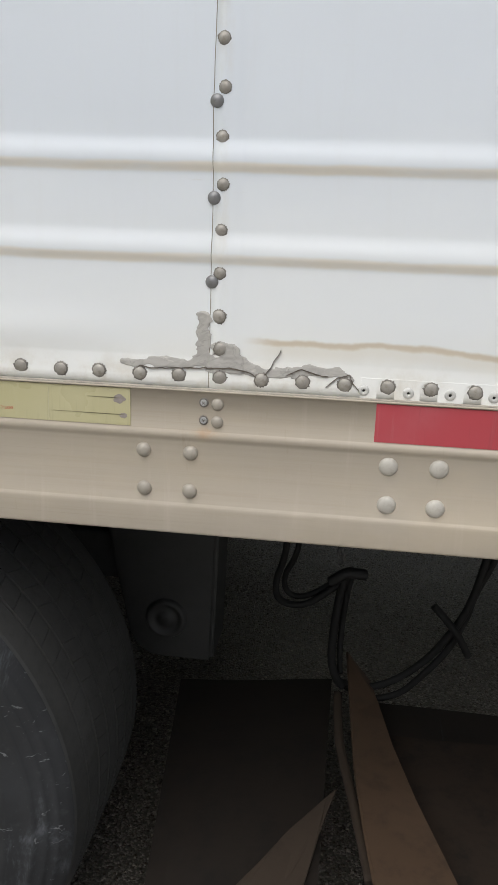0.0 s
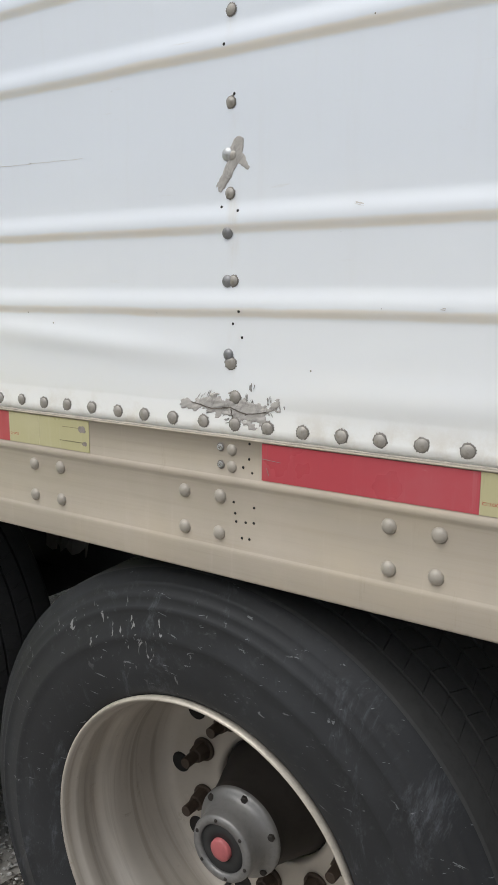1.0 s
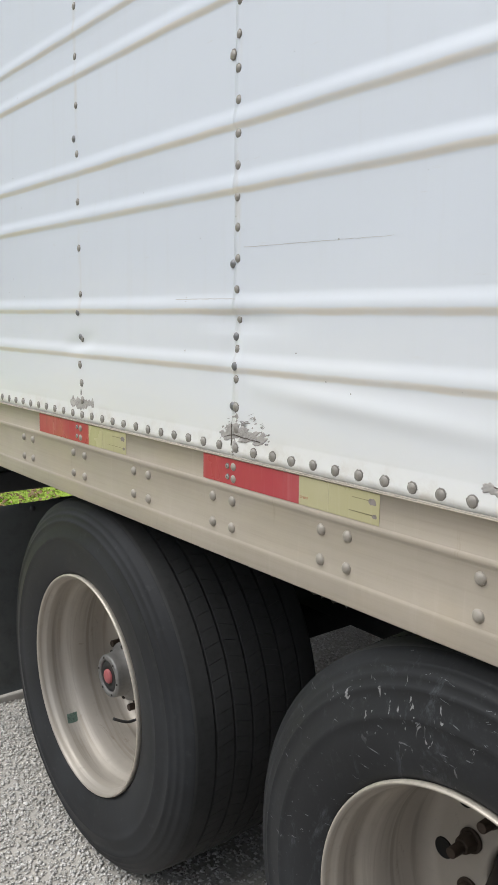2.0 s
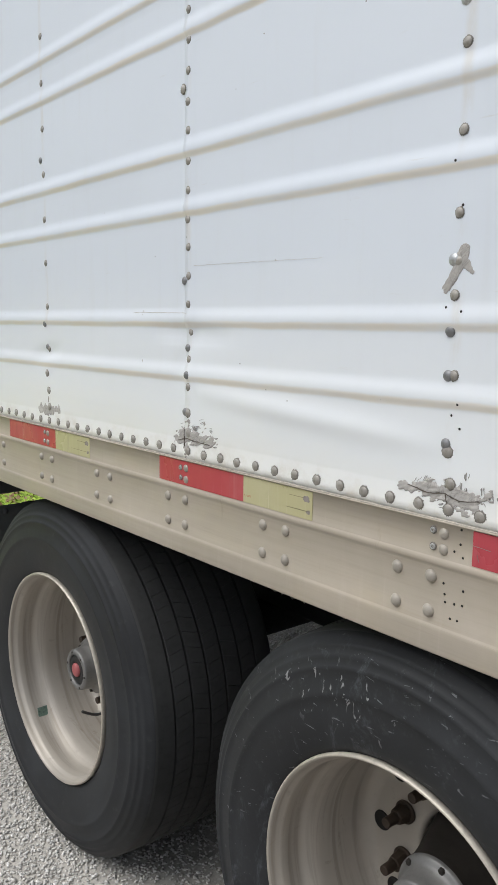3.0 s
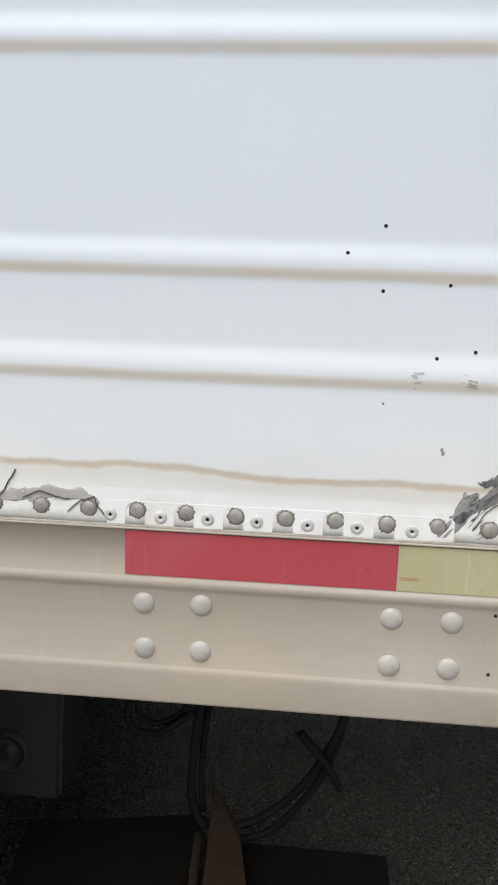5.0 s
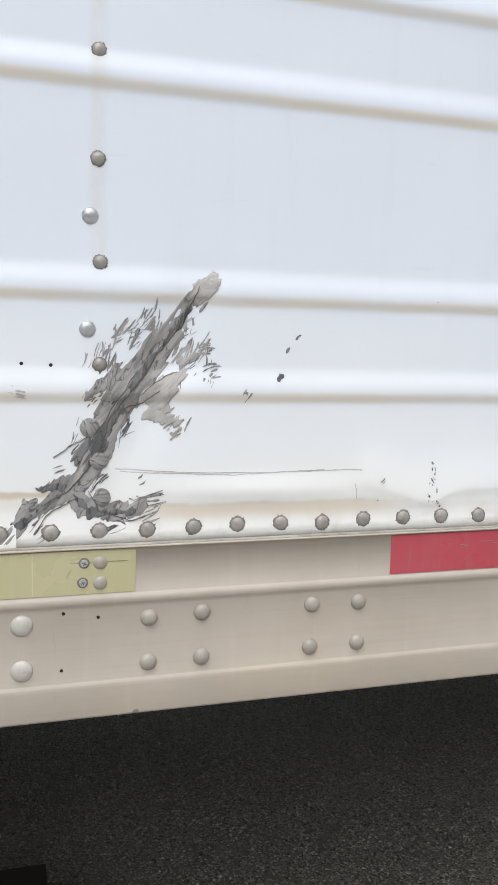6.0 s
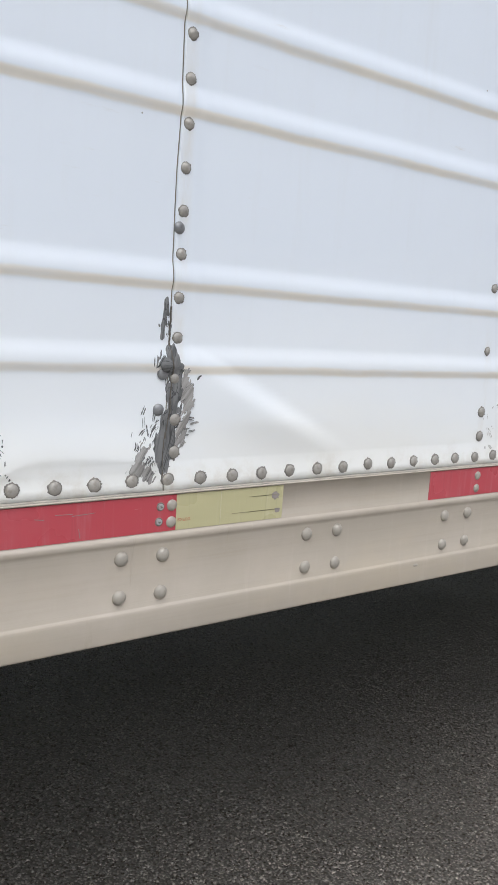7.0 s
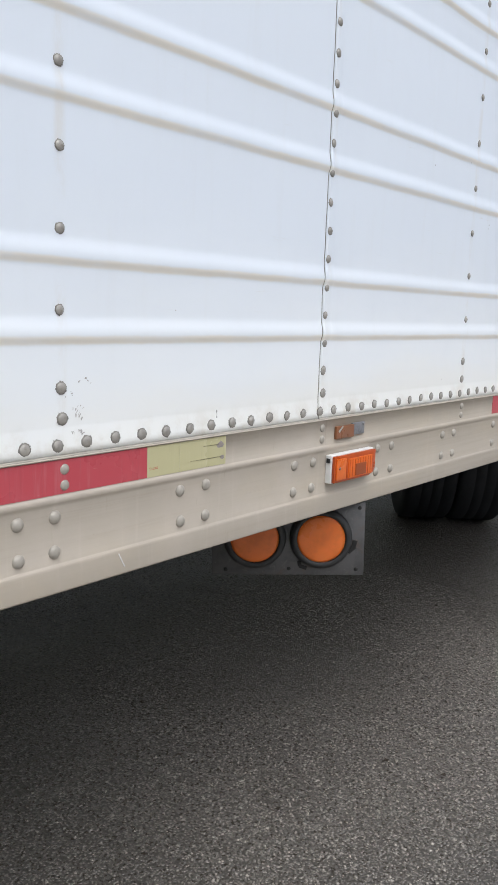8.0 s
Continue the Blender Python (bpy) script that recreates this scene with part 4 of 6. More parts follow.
# the long diagonal gash beside post 1
GASH = [(0.312, 1.252, 0.006), (0.338, 1.279, 0.007), (0.358, 1.290, 0.008), (0.374, 1.300, 0.010), (0.396, 1.323, 0.012), (0.408, 1.343, 0.015), (0.414, 1.368, 0.017), (0.434, 1.400, 0.020), (0.458, 1.432, 0.018), (0.482, 1.466, 0.012), (0.506, 1.501, 0.007), (0.512, 1.510, 0.005)]
FOOT = [(0.378, 1.298, 0.009), (0.392, 1.283, 0.011), (0.412, 1.278, 0.010), (0.430, 1.276, 0.008), (0.456, 1.281, 0.004)]
patch([GASH, FOOT], M_SEALG, 5.0, "grey sealant smeared over a long torn gash", thick=0.0006, rag=0.009, grain=100, gaps=0.05, cell=0.0013, turn=57, comb=3.2)
patch([[(0.394, 1.322, 0.003), (0.406, 1.350, 0.006), (0.430, 1.394, 0.005), (0.462, 1.438, 0.004), (0.500, 1.490, 0.002)], [(0.382, 1.296, 0.003), (0.400, 1.276, 0.005), (0.446, 1.276, 0.003)], [(0.325, 1.266, 0.002), (0.366, 1.294, 0.003)], [(0.345, 1.304, 0.003), (0.372, 1.306, 0.005)], [(0.385, 1.334, 0.005), (0.396, 1.352, 0.005)]],
      M_SEALD, 8.0, "dark sealant pressed into the gash", thick=0.0007, rag=0.007, grain=120, lift=0.0005, cell=0.0014, turn=57, comb=4.0)
patch([[(0.452, 1.394, 0.006), (0.478, 1.410, 0.010), (0.492, 1.418, 0.007)], [(0.462, 1.380, 0.006), (0.486, 1.372, 0.009)], [(0.470, 1.395, 0.008), (0.476, 1.385, 0.008)], [(0.508, 1.502, 0.006), (0.520, 1.516, 0.010), (0.527, 1.520, 0.008)]], M_SEALP, 12.0, "pale smeared sealant", thick=0.0008, rag=0.010, lift=0.0004, grain=90, cell=0.0014, turn=40)
patch([[(0.360, 1.308, 0.002), (0.395, 1.318, 0.006)], [(0.398, 1.400, 0.004), (0.425, 1.425, 0.007)], [(0.492, 1.432, 0.003), (0.508, 1.440, 0.005)], [(0.560, 1.388, 0.0005), (0.566, 1.402, 0.0032)], [(0.606, 1.512, 0.001), (0.608, 1.516, 0.003)], [(0.305, 1.338, 0.0008), (0.308, 1.330, 0.0016)]],
      M_SEALG, 21.0, thick=0.0006, rag=0.008, grain=150, cell=0.0013, turn=57)
patch([[(0.620, 1.462, 0.001), (0.623, 1.466, 0.002)], [(0.600, 1.418, 0.001), (0.603, 1.422, 0.0018)], [(0.609, 1.448, 0.001), (0.612, 1.452, 0.001)]], M_SEALD, 31.0, thick=0.001, rag=0.003, grain=160, cell=0.0014)
strokes([(0.440, 1.462, 0.008, 30, 0.020, 50), (0.415, 1.438, 0.008, 30, 0.016, 65), (0.462, 1.478, 0.007, 22, 0.016, 60), (0.505, 1.440, 0.010, 34, 0.022, 58), (0.498, 1.470, 0.008, 20, 0.018, 60), (0.520, 1.432, 0.010, 20, 0.018, 35), (0.398, 1.395, 0.008, 16, 0.014, 50), (0.490, 1.365, 0.008, 16, 0.012, 40),
         (0.342, 1.270, 0.010, 26, 0.018, 35), (0.372, 1.306, 0.010, 22, 0.020, 30), (0.455, 1.280, 0.010, 24, 0.024, 12), (0.385, 1.355, 0.008, 14, 0.012, 45)], M_SEALG, 3, 0.40)
strokes([(0.470, 1.455, 0.010, 20, 0.024, 57), (0.425, 1.375, 0.010, 22, 0.022, 62), (0.400, 1.315, 0.008, 18, 0.020, 55), (0.425, 1.270, 0.010, 14, 0.024, 8)], M_SEALD, 4, 0.40)
for line in [[(0.350, 1.286, 0.0006), (0.374, 1.300, 0.0008), (0.396, 1.322, 0.0011), (0.410, 1.345, 0.0009), (0.416, 1.372, 0.0008), (0.440, 1.402, 0.0009), (0.464, 1.436, 0.0009), (0.488, 1.472, 0.0011), (0.506, 1.504, 0.0009), (0.510, 1.514, 0.0006)], [(0.400, 1.352, 0.0006), (0.424, 1.392, 0.0008), (0.446, 1.424, 0.0006)], [(0.430, 1.384, 0.0006), (0.452, 1.392, 0.0008), (0.470, 1.405, 0.0006)],
             [(0.398, 1.300, 0.00056), (0.408, 1.278, 0.00084), (0.440, 1.268, 0.00070), (0.456, 1.270, 0.00042)],
             [(0.450, 1.400, 0.00028), (0.466, 1.412, 0.00042), (0.488, 1.425, 0.00028)], [(0.362, 1.336, 0.00042), (0.380, 1.349, 0.00042), (0.396, 1.358, 0.00028)],
             [(0.345, 1.262, 0.00042), (0.360, 1.280, 0.00049), (0.385, 1.292, 0.00042)]]:
    ribbon("crack", line, M_CRACK, line[0][0] * 90, 0.40, "dark crack in the sealant", 0.0022, 0.0016)
# the split along lap 2
patch([[(0.998, 1.484, 0.004), (0.996, 1.440, 0.004)], [(1.008, 1.425, 0.005), (1.016, 1.400, 0.012), (1.019, 1.385, 0.011), (1.016, 1.355, 0.010), (1.010, 1.325, 0.014), (1.005, 1.300, 0.015), (1.006, 1.276, 0.008)]], M_SEALD, 41.0, "dark sealant daubed along an open lap joint", thick=0.0006, rag=0.008, grain=130, gaps=0.08, cell=0.0014, turn=86, comb=3.0)
patch([[(1.030, 1.398, 0.004), (1.036, 1.362, 0.007), (1.030, 1.330, 0.007), (1.026, 1.310, 0.006)], [(0.975, 1.30, 0.004), (0.965, 1.275, 0.008), (0.985, 1.266, 0.006)]], M_SEALG, 45.0, thick=0.0006, rag=0.012, grain=150, gaps=0.42, cell=0.0014, turn=70)
for line in [[(1.006, 1.478, 0.0007), (1.006, 1.43, 0.0009), (1.012, 1.40, 0.0013), (1.010, 1.35, 0.0013), (1.004, 1.30, 0.0010), (1.003, 1.262, 0.0008)]]:
    ribbon("crack", line, M_CRACK, 48.0, line[0][0], "dark crack in the sealant", lift=0.0012)
strokes([(0.998, 1.455, 0.006, 16, 0.012, 80), (1.000, 1.415, 0.008, 18, 0.012, 60), (0.985, 1.33, 0.010, 26, 0.014, 70), (1.035, 1.38, 0.008, 16, 0.012, 40), (1.030, 1.325, 0.009, 22, 0.014, 20), (0.975, 1.29, 0.010, 16, 0.012, 60)], M_SEALD, 6, 1.0)
strokes([(1.04, 1.355, 0.008, 14, 0.016, 20), (0.975, 1.27, 0.010, 12, 0.012, 80), (1.02, 1.30, 0.012, 14, 0.012, 40)], M_SEALG, 7, 1.0)
# lap 0
patch([[(-0.315, 1.2755, 0.002), (-0.290, 1.2735, 0.006), (-0.260, 1.2755, 0.007), (-0.232, 1.2745, 0.006), (-0.213, 1.280, 0.008), (-0.213, 1.305, 0.0075), (-0.2135, 1.330, 0.0085)], [(-0.204, 1.276, 0.010), (-0.165, 1.277, 0.011), (-0.140, 1.268, 0.006), (-0.115, 1.269, 0.006), (-0.088, 1.275, 0.007), (-0.052, 1.274, 0.005), (-0.034, 1.268, 0.003)],
       [(-0.192, 1.295, 0.010), (-0.176, 1.289, 0.010)]],
      M_SEAL, 61.0, "grey sealant spread along the sill at a lap", thick=0.0006, rag=0.006, grain=75, cell=0.0015, turn=5, comb=2.0)
for line in [[(-0.300, 1.262, 0.0007), (-0.292, 1.270, 0.0008), (-0.279, 1.2673, 0.0009), (-0.242, 1.2694, 0.0010), (-0.205, 1.2715, 0.0012), (-0.173, 1.272, 0.0012), (-0.155, 1.268, 0.001), (-0.145, 1.262, 0.0008)], [(-0.140, 1.262, 0.0008), (-0.132, 1.272, 0.0008), (-0.125, 1.285, 0.0007), (-0.118, 1.297, 0.0006)],
             [(-0.110, 1.268, 0.0009), (-0.092, 1.276, 0.001), (-0.075, 1.270, 0.001), (-0.060, 1.269, 0.0008)], [(-0.062, 1.256, 0.0007), (-0.048, 1.268, 0.0009), (-0.034, 1.273, 0.0008), (-0.030, 1.262, 0.0008), (-0.020, 1.252, 0.0007)]]:
    ribbon("crack", line, M_CRACK, 64.0, line[0][0], "dark crack in the sealant", lift=0.0022)
# post -1
patch([[(-0.878, 1.276, 0.004), (-0.845, 1.280, 0.007), (-0.805, 1.278, 0.011), (-0.765, 1.276, 0.011), (-0.735, 1.283, 0.005), (-0.727, 1.294, 0.002)], [(-0.795, 1.268, 0.006), (-0.752, 1.264, 0.006)]], M_SEALP, 71.0, "cracked grey sealant over the sill", thick=0.0012, rag=0.013, grain=110, gaps=0.16, cell=0.0015, turn=14, comb=1.8)
strokes([(-0.84, 1.284, 0.008, 16, 0.012, 40), (-0.775, 1.286, 0.010, 22, 0.014, 70), (-0.735, 1.280, 0.008, 14, 0.012, 110), (-0.80, 1.266, 0.010, 14, 0.012, 20)], M_SEALG, 11, -0.80)
for line in [[(-0.865, 1.280, 0.0008), (-0.83, 1.274, 0.001), (-0.80, 1.277, 0.001), (-0.775, 1.270, 0.001), (-0.745, 1.275, 0.001)], [(-0.80, 1.276, 0.001), (-0.795, 1.262, 0.001)]]:
    ribbon("crack", line, M_CRACK, 74.0, line[0][0], "dark crack in the sealant", lift=0.0022)
patch([[(-0.790, 1.600, 0.006), (-0.797, 1.578, 0.009), (-0.812, 1.556, 0.006), (-0.822, 1.540, 0.001)], [(-0.785, 1.578, 0.006), (-0.776, 1.570, 0.002)]], M_SEALP, 77.0, "dried sealant run", thick=0.0008, rag=0.005, grain=90, cell=0.0016, turn=65)
# lap -2
patch([[(-1.455, 1.280, 0.005), (-1.42, 1.285, 0.012), (-1.385, 1.288, 0.014), (-1.345, 1.282, 0.011), (-1.318, 1.283, 0.006)], [(-1.362, 1.298, 0.004), (-1.352, 1.310, 0.004)], [(-1.41, 1.25, 0.003), (-1.405, 1.31, 0.005)]], M_SEALP, 81.0, "torn grey sealant at a lap joint", thick=0.0012, rag=0.014, grain=100, gaps=0.3, cell=0.0017, turn=25)
strokes([(-1.43, 1.290, 0.012, 20, 0.018, 40), (-1.375, 1.300, 0.012, 22, 0.018, 30), (-1.335, 1.288, 0.010, 14, 0.016, 10), (-1.405, 1.275, 0.010, 14, 0.014, 80)], M_SEALG, 12, -1.38)
for line in [[(-1.44, 1.276, 0.001), (-1.41, 1.282, 0.0015), (-1.375, 1.279, 0.001), (-1.335, 1.277, 0.001)], [(-1.418, 1.30, 0.001), (-1.415, 1.262, 0.0014)]]:
    ribbon("crack", line, M_CRACK, 84.0, line[0][0], "dark crack in the sealant", lift=0.0022)
# post -3
patch([[(-2.075, 1.283, 0.008), (-2.02, 1.284, 0.013), (-1.965, 1.29, 0.008)], [(-2.03, 1.28, 0.004), (-2.02, 1.31, 0.004)]], M_SEALP, 91.0, thick=0.0008, rag=0.013, grain=80, gaps=0.2)
# post 3
strokes([(1.668, 1.302, 0.006, 12, 0.007, 70), (1.673, 1.350, 0.005, 7, 0.005, 40), (1.664, 1.276, 0.005, 9, 0.006, 75), (1.650, 1.325, 0.004, 5, 0.005, 60)], M_SEAL, 13, 1.66)
patch([[(1.945, 1.272, 0.0004), (1.945, 1.283, 0.0004)]], M_SEALP, 95.0, thick=0.001, rag=0.006, grain=80)
# brown dirt lines above the sill
for pts, seed in (([(0.70, 1.300, 0.0016), (0.702, 1.282, 0.0016)], 107.0),):
    ribbon("dirt_line", [(x, zz, w * 0.22) for x, zz, w in pts], M_STAIN, seed, pts[0][0], "brown dirt line", 0.0022, 0.0004)
# thin scratches
for pts, seed in (([(0.425, 1.322, 0.0006), (0.52, 1.316, 0.0006), (0.62, 1.315, 0.0006), (0.705, 1.316, 0.0005)], 111.0), ([(0.43, 1.319, 0.0004), (0.55, 1.313, 0.0005), (0.66, 1.317, 0.0004)], 112.0),
                  ([(-1.39, 1.609, 0.0003), (-1.25, 1.607, 0.0003), (-1.05, 1.604, 0.0002)], 113.0), ([(-1.60, 1.523, 0.0007), (-1.50, 1.523, 0.0007), (-1.41, 1.522, 0.0006)], 114.0)):
    ribbon("scratch", pts, M_SCRATCH, seed, pts[0][0], "thin scratch", 0.0008, 0.0003)
# a dashed crack and small chips above the buckle
strokes([(0.7985, 1.276 + 0.0065 * i, 0.0006, 2, 0.006, 78 if i % 3 else 60) for i in range(8)] + [(0.806, 1.2728, 0.001, 5, 0.004, 30), (0.7339, 1.2996, 0.001, 2, 0.005, 5), (0.7282, 1.2794, 0.0008, 2, 0.004, 60)], M_SEALD, 9, 0.79)
# rubbed marks
for cx, cz, w in ((-0.622, 1.519, 0.007), (-0.522, 1.407, 0.008), (-1.565, 1.521, 0.007), (-1.567, 1.423, 0.009), (1.845, 1.4425, 0.003), (0.79, 1.512, 0.002), (0.31, 1.411, 0.02)):
    strokes([(cx, cz, 0.0012, 2 if w < 0.012 else 5, w * 1.3, 0)] if w < 0.012 else [(cx - w, cz, 0.006, 6, 0.010, 0), (cx + w, cz + 0.001, 0.006, 6, 0.010, 0)], M_SCRATCH, int(cx * 1000), cx)


# ---- tabbed repair strip with pop rivets ----
def repair_strip():
    """A thin strip over the sill, notched round the old rivets."""
    bm = bmesh.new()
    zt, zb, r = 1.2700, 1.2445, 0.0104
    y = PY + 0.0004
    outline = []
    x = -0.020
    outline.append((x, zt))
    outline.append((x, zb))
    k = 4
    rx = SEAM0 + 0.0508 * k
    while rx < 0.30:
        outline += [(rx - r, zb)]
        outline += [(rx - r * math.cos(a), 1.2585 + r * math.sin(a)) for a in [i * math.pi / 8 for i in range(9)]]
        outline += [(rx + r, zb)]
        k += 1
        rx = SEAM0 + 0.0508 * k
    outline += [(0.332, zb), (0.332, zt)]
    vs = [bm.verts.new((px, y - 0.0012, pz)) for px, pz in outline]
    face = bm.faces.new(vs)
    out = bmesh.ops.extrude_face_region(bm, geom=[face])
    for v in out["geom"]:
        if isinstance(v, bmesh.types.BMVert):
            v.co.y += 0.0022
    for v in bm.verts:
        v.co.y -= 0.1 * (1.2835 - v.co.z)
    return bm_mesh("repair_strip", bm, M_PANEL)


strip = part("repair_strip", repair_strip(), trailer, "white tabbed repair strip with pop rivets")
for i in range(7):
    x = SEAM0 + 0.0508 * (3.5 + i) + random.uniform(-0.002, 0.002)
    part("rivet", ME_POP, strip, "white pop rivet with a hole", pose(x, PY - 0.0036, 1.2555 + random.uniform(-0.001, 0.001)))
    part("rivet_hole", ME_POPCORE, strip, "", pose(x, PY - 0.0038, 1.2555))

# ---- marker lamps ----
def lamp_box(name, x0, x1, z0, z1, y0, y1, mat, taper, bevel):
    bm = bmesh.new()
    bmesh.ops.create_cube(bm, size=1, matrix=Matrix.Translation(((x0 + x1) / 2, (y0 + y1) / 2, (z0 + z1) / 2)) @ Matrix.Diagonal((x1 - x0, y1 - y0, z1 - z0, 1)))
    for v in bm.verts:
        if v.co.y < (y0 + y1) / 2:
            v.co.x = (x0 + x1) / 2 + (v.co.x - (x0 + x1) / 2) * taper
            v.co.z = (z0 + z1) / 2 + (v.co.z - (z0 + z1) / 2) * taper
    bmesh.ops.bevel(bm, geom=bm.edges[:], offset=bevel, segments=3, affect="EDGES", profile=0.6)
    return bm_mesh(name, bm, mat, True)


def lamp_shell(name, x0, x1, z0, z1, y0, y1, mat, nip, bulge, bevel):
    """A flat lamp body whose outline is nipped in at its lower front corner, with a softly bulged face."""
    outline = [(x0, z0), (x0 + 0.6 * (x1 - x0), z0 - 0.0005), (x1 - 2.2 * nip, z0), (x1 - 0.5 * nip, z0 + 0.5 * nip), (x1, z0 + 1.3 * nip), (x1, z1), (x0 + 0.5 * (x1 - x0), z1 + 0.0003), (x0, z1)]
    bm = bmesh.new()
    back = [bm.verts.new((a, y1, b)) for a, b in outline]
    front = [bm.verts.new((a, y0, b)) for a, b in outline]
    mx, mz = (x0 + x1) / 2, (z0 + z1) / 2
    crown = [bm.verts.new((mx + 0.86 * (a - mx), y0 - bulge, mz + 0.80 * (b - mz))) for a, b in outline]
    n = len(outline)
    for p, q in ((back, front), (front, crown)):
        for k in range(n):
            bm.faces.new((p[k], p[(k + 1) % n], q[(k + 1) % n], q[k]))
    bm.faces.new(crown)
    bm.faces.new(back[::-1])
    bmesh.ops.recalc_face_normals(bm, faces=bm.faces[:])
    sharp = [e for e in bm.edges if e.is_manifold and e.calc_face_angle(0) > 0.6]
    bmesh.ops.bevel(bm, geom=sharp, offset=bevel, segments=3, affect="EDGES", profile=0.6)
    return bm_mesh(name, bm, mat, True)


marker = part("marker_lamp", lamp_shell("marker_lamp", 2.262, 2.418, 1.1155, 1.1720, -0.0135, -0.0002, M_LAMPW, 0.010, 0.0006, 0.0014), trailer, "amber side marker lamp in a white housing")
part("lens", lamp_shell("lens", 2.2645, 2.4165, 1.1170, 1.1695, -0.0200, -0.0144, M_AMBERE, 0.010, 0.0016, 0.0008), marker, "amber ribbed lens")
part("socket", box("socket", 2.2590, 2.2618, -0.0115, -0.0035, 1.157, 1.166, M_BLACK, 0.0006), marker, "black plug hole")
part("divider", box("divider", 2.3060, 2.3076, -0.0225, -0.0210, 1.1215, 1.1655, M_AMBERR, 0.0004), marker, "red brown rib between the lens halves")
part("inner_lens", lamp_box("inner_lens", 2.311, 2.400, 1.1215, 1.1615, -0.0234, -0.0212, M_AMBER, 0.985, 0.0007), marker, "darker inner lens square")
for k in range(9):
    part("rib", box("rib", 2.3145 + 0.0096 * k, 2.3160 + 0.0096 * k, -0.0242, -0.0234, 1.1235, 1.1595, M_AMBERR, 0.0003), marker)
part("inner_lens", lamp_box("inner_lens", 2.269, 2.3035, 1.1215, 1.1650, -0.0230, -0.0208, M_AMBER, 0.97, 0.0007), marker, "amber half with a screw")
part("bulb_seat", lamp_box("bulb_seat", 2.336, 2.376, 1.124, 1.149, -0.0247, -0.0232, M_AMBERB, 0.95, 0.0008), marker, "brown bulb seat behind the lens")
part("lens_screw", ME_TINY, marker, "", pose(2.280, -0.0232, 1.1455))
old = part("old_marker", box("old_marker", 2.347, 2.393, -0.0040, -0.0002, 1.2035, 1.2285, M_GREYLENS, 0.0012), trailer, "worn amber reflector, half broken away")
part("reflector", lamp_box("reflector", 2.287, 2.352, 1.2005, 1.2265, -0.0060, -0.0003, M_AMBERW, 0.97, 0.0012), old, "faded brown reflector piece")
part("chip", box("chip", -0.009, 0.009, -0.0068, -0.0056, -0.0022, 0.0022, M_PALEGREY, 0.0008), old, "pale chipped corner", pose(2.302, 0, 1.2205, 0, -38, 0))
part("rivet", ME_TINY, old, "", pose(2.387, -0.0042, 1.2235))

# ---- turn lamps on a hanging plate ----
PL, PR = Vector((2.2050, 0.2437, 0)), Vector((2.4216, -0.0048, 0))
along = (PR - PL).normalized()
face_n = Vector((along.y, -along.x, 0))
if face_n.y > 0:
    face_n = -face_n
plate_m = Matrix(((along.x, -face_n.x, 0, PL.x), (along.y, -face_n.y, 0, PL.y), (0, 0, 1, 0.880), (0, 0, 0, 1))) @ pose(0, 0, 0, 0, -1.4, 0)
PW = (PR - PL).length
bracket = part("lamp_bracket", box("lamp_bracket", 0, PW, 0, 0.004, 0, 0.164, M_PLATE, 0.0012, 1), trailer, "grimy steel plate with two round amber lamps", plate_m)
for lx in (PW - 0.2373, PW - 0.0947):
    m = pose(lx, 0, 0.0835)
    part("grommet", lathe("grommet", [(0.052, -0.012), (0.055, -0.016), (0.060, -0.015), (0.066, -0.009), (0.068, 0.0005), (0.049, 0.0005)], M_BLACK, 40, True, True), bracket, "black rubber ring", m)
    part("lens", lathe("lens", [(0.0, -0.0150), (0.018, -0.0150), (0.032, -0.0142), (0.046, -0.0128), (0.0532, -0.0105), (0.0532, -0.002)], M_AMBERD, 40), bracket, "round amber lens", m)
for bx, bz in ((0.03, 0.012), (PW - 0.163, 0.014), (PW - 0.017, 0.013), (PW - 0.012, 0.15)):
    part("bolt_hole", ME_HOLE, bracket, "", pose(bx, -0.0004, bz) @ Matrix.Scale(1.7, 4))
# torn scraps of the gasket behind the rings
for sx, sz, sw, sh, turn in ((PW - 0.028, 0.058, 0.020, 0.010, -40), (PW - 0.022, 0.070, 0.010, 0.016, 15), (PW - 0.132, 0.018, 0.016, 0.008, 20), (PW - 0.140, 0.026, 0.008, 0.012, -10)):
    part("gasket_scrap", box("gasket_scrap", -sw / 2, sw / 2, -0.0022, -0.0002, -sh / 2, sh / 2, M_HOLE, 0.0006), bracket, "torn black gasket scrap", pose(sx, 0, sz, 0, turn, 0))
part("strut", box("strut", 0.02, 0.05, 0.005, 0.035, 0.10, 0.36, M_STEEL, 0.002), bracket)
part("strut", box("strut", 0.20, 0.23, 0.005, 0.035, 0.10, 0.19, M_STEEL, 0.002), bracket)

# ---- body shell, floor and chassis ----
part("far_side", box("far_side", X_REAR, X_FRONT, WIDTH - 0.03, WIDTH, 1.06, Z_TOP, M_PANEL), trailer)
part("roof", box("roof", X_REAR, X_FRONT, 0.012, WIDTH - 0.032, Z_TOP - 0.03, Z_TOP, M_PANEL), trailer)
part("rear_door", box("rear_door", X_REAR, X_REAR + 0.05, 0.012, WIDTH - 0.034, 1.06, Z_TOP - 0.034, M_PANEL), trailer)
part("front_wall", box("front_wall", X_FRONT - 0.05, X_FRONT, 0.012, WIDTH - 0.034, 1.06, Z_TOP - 0.034, M_PANEL), trailer)
part("floor", box("floor", X_REAR + 0.054, X_FRONT - 0.054, 0.012, WIDTH - 0.034, 1.185, 1.24, M_STEEL), trailer)
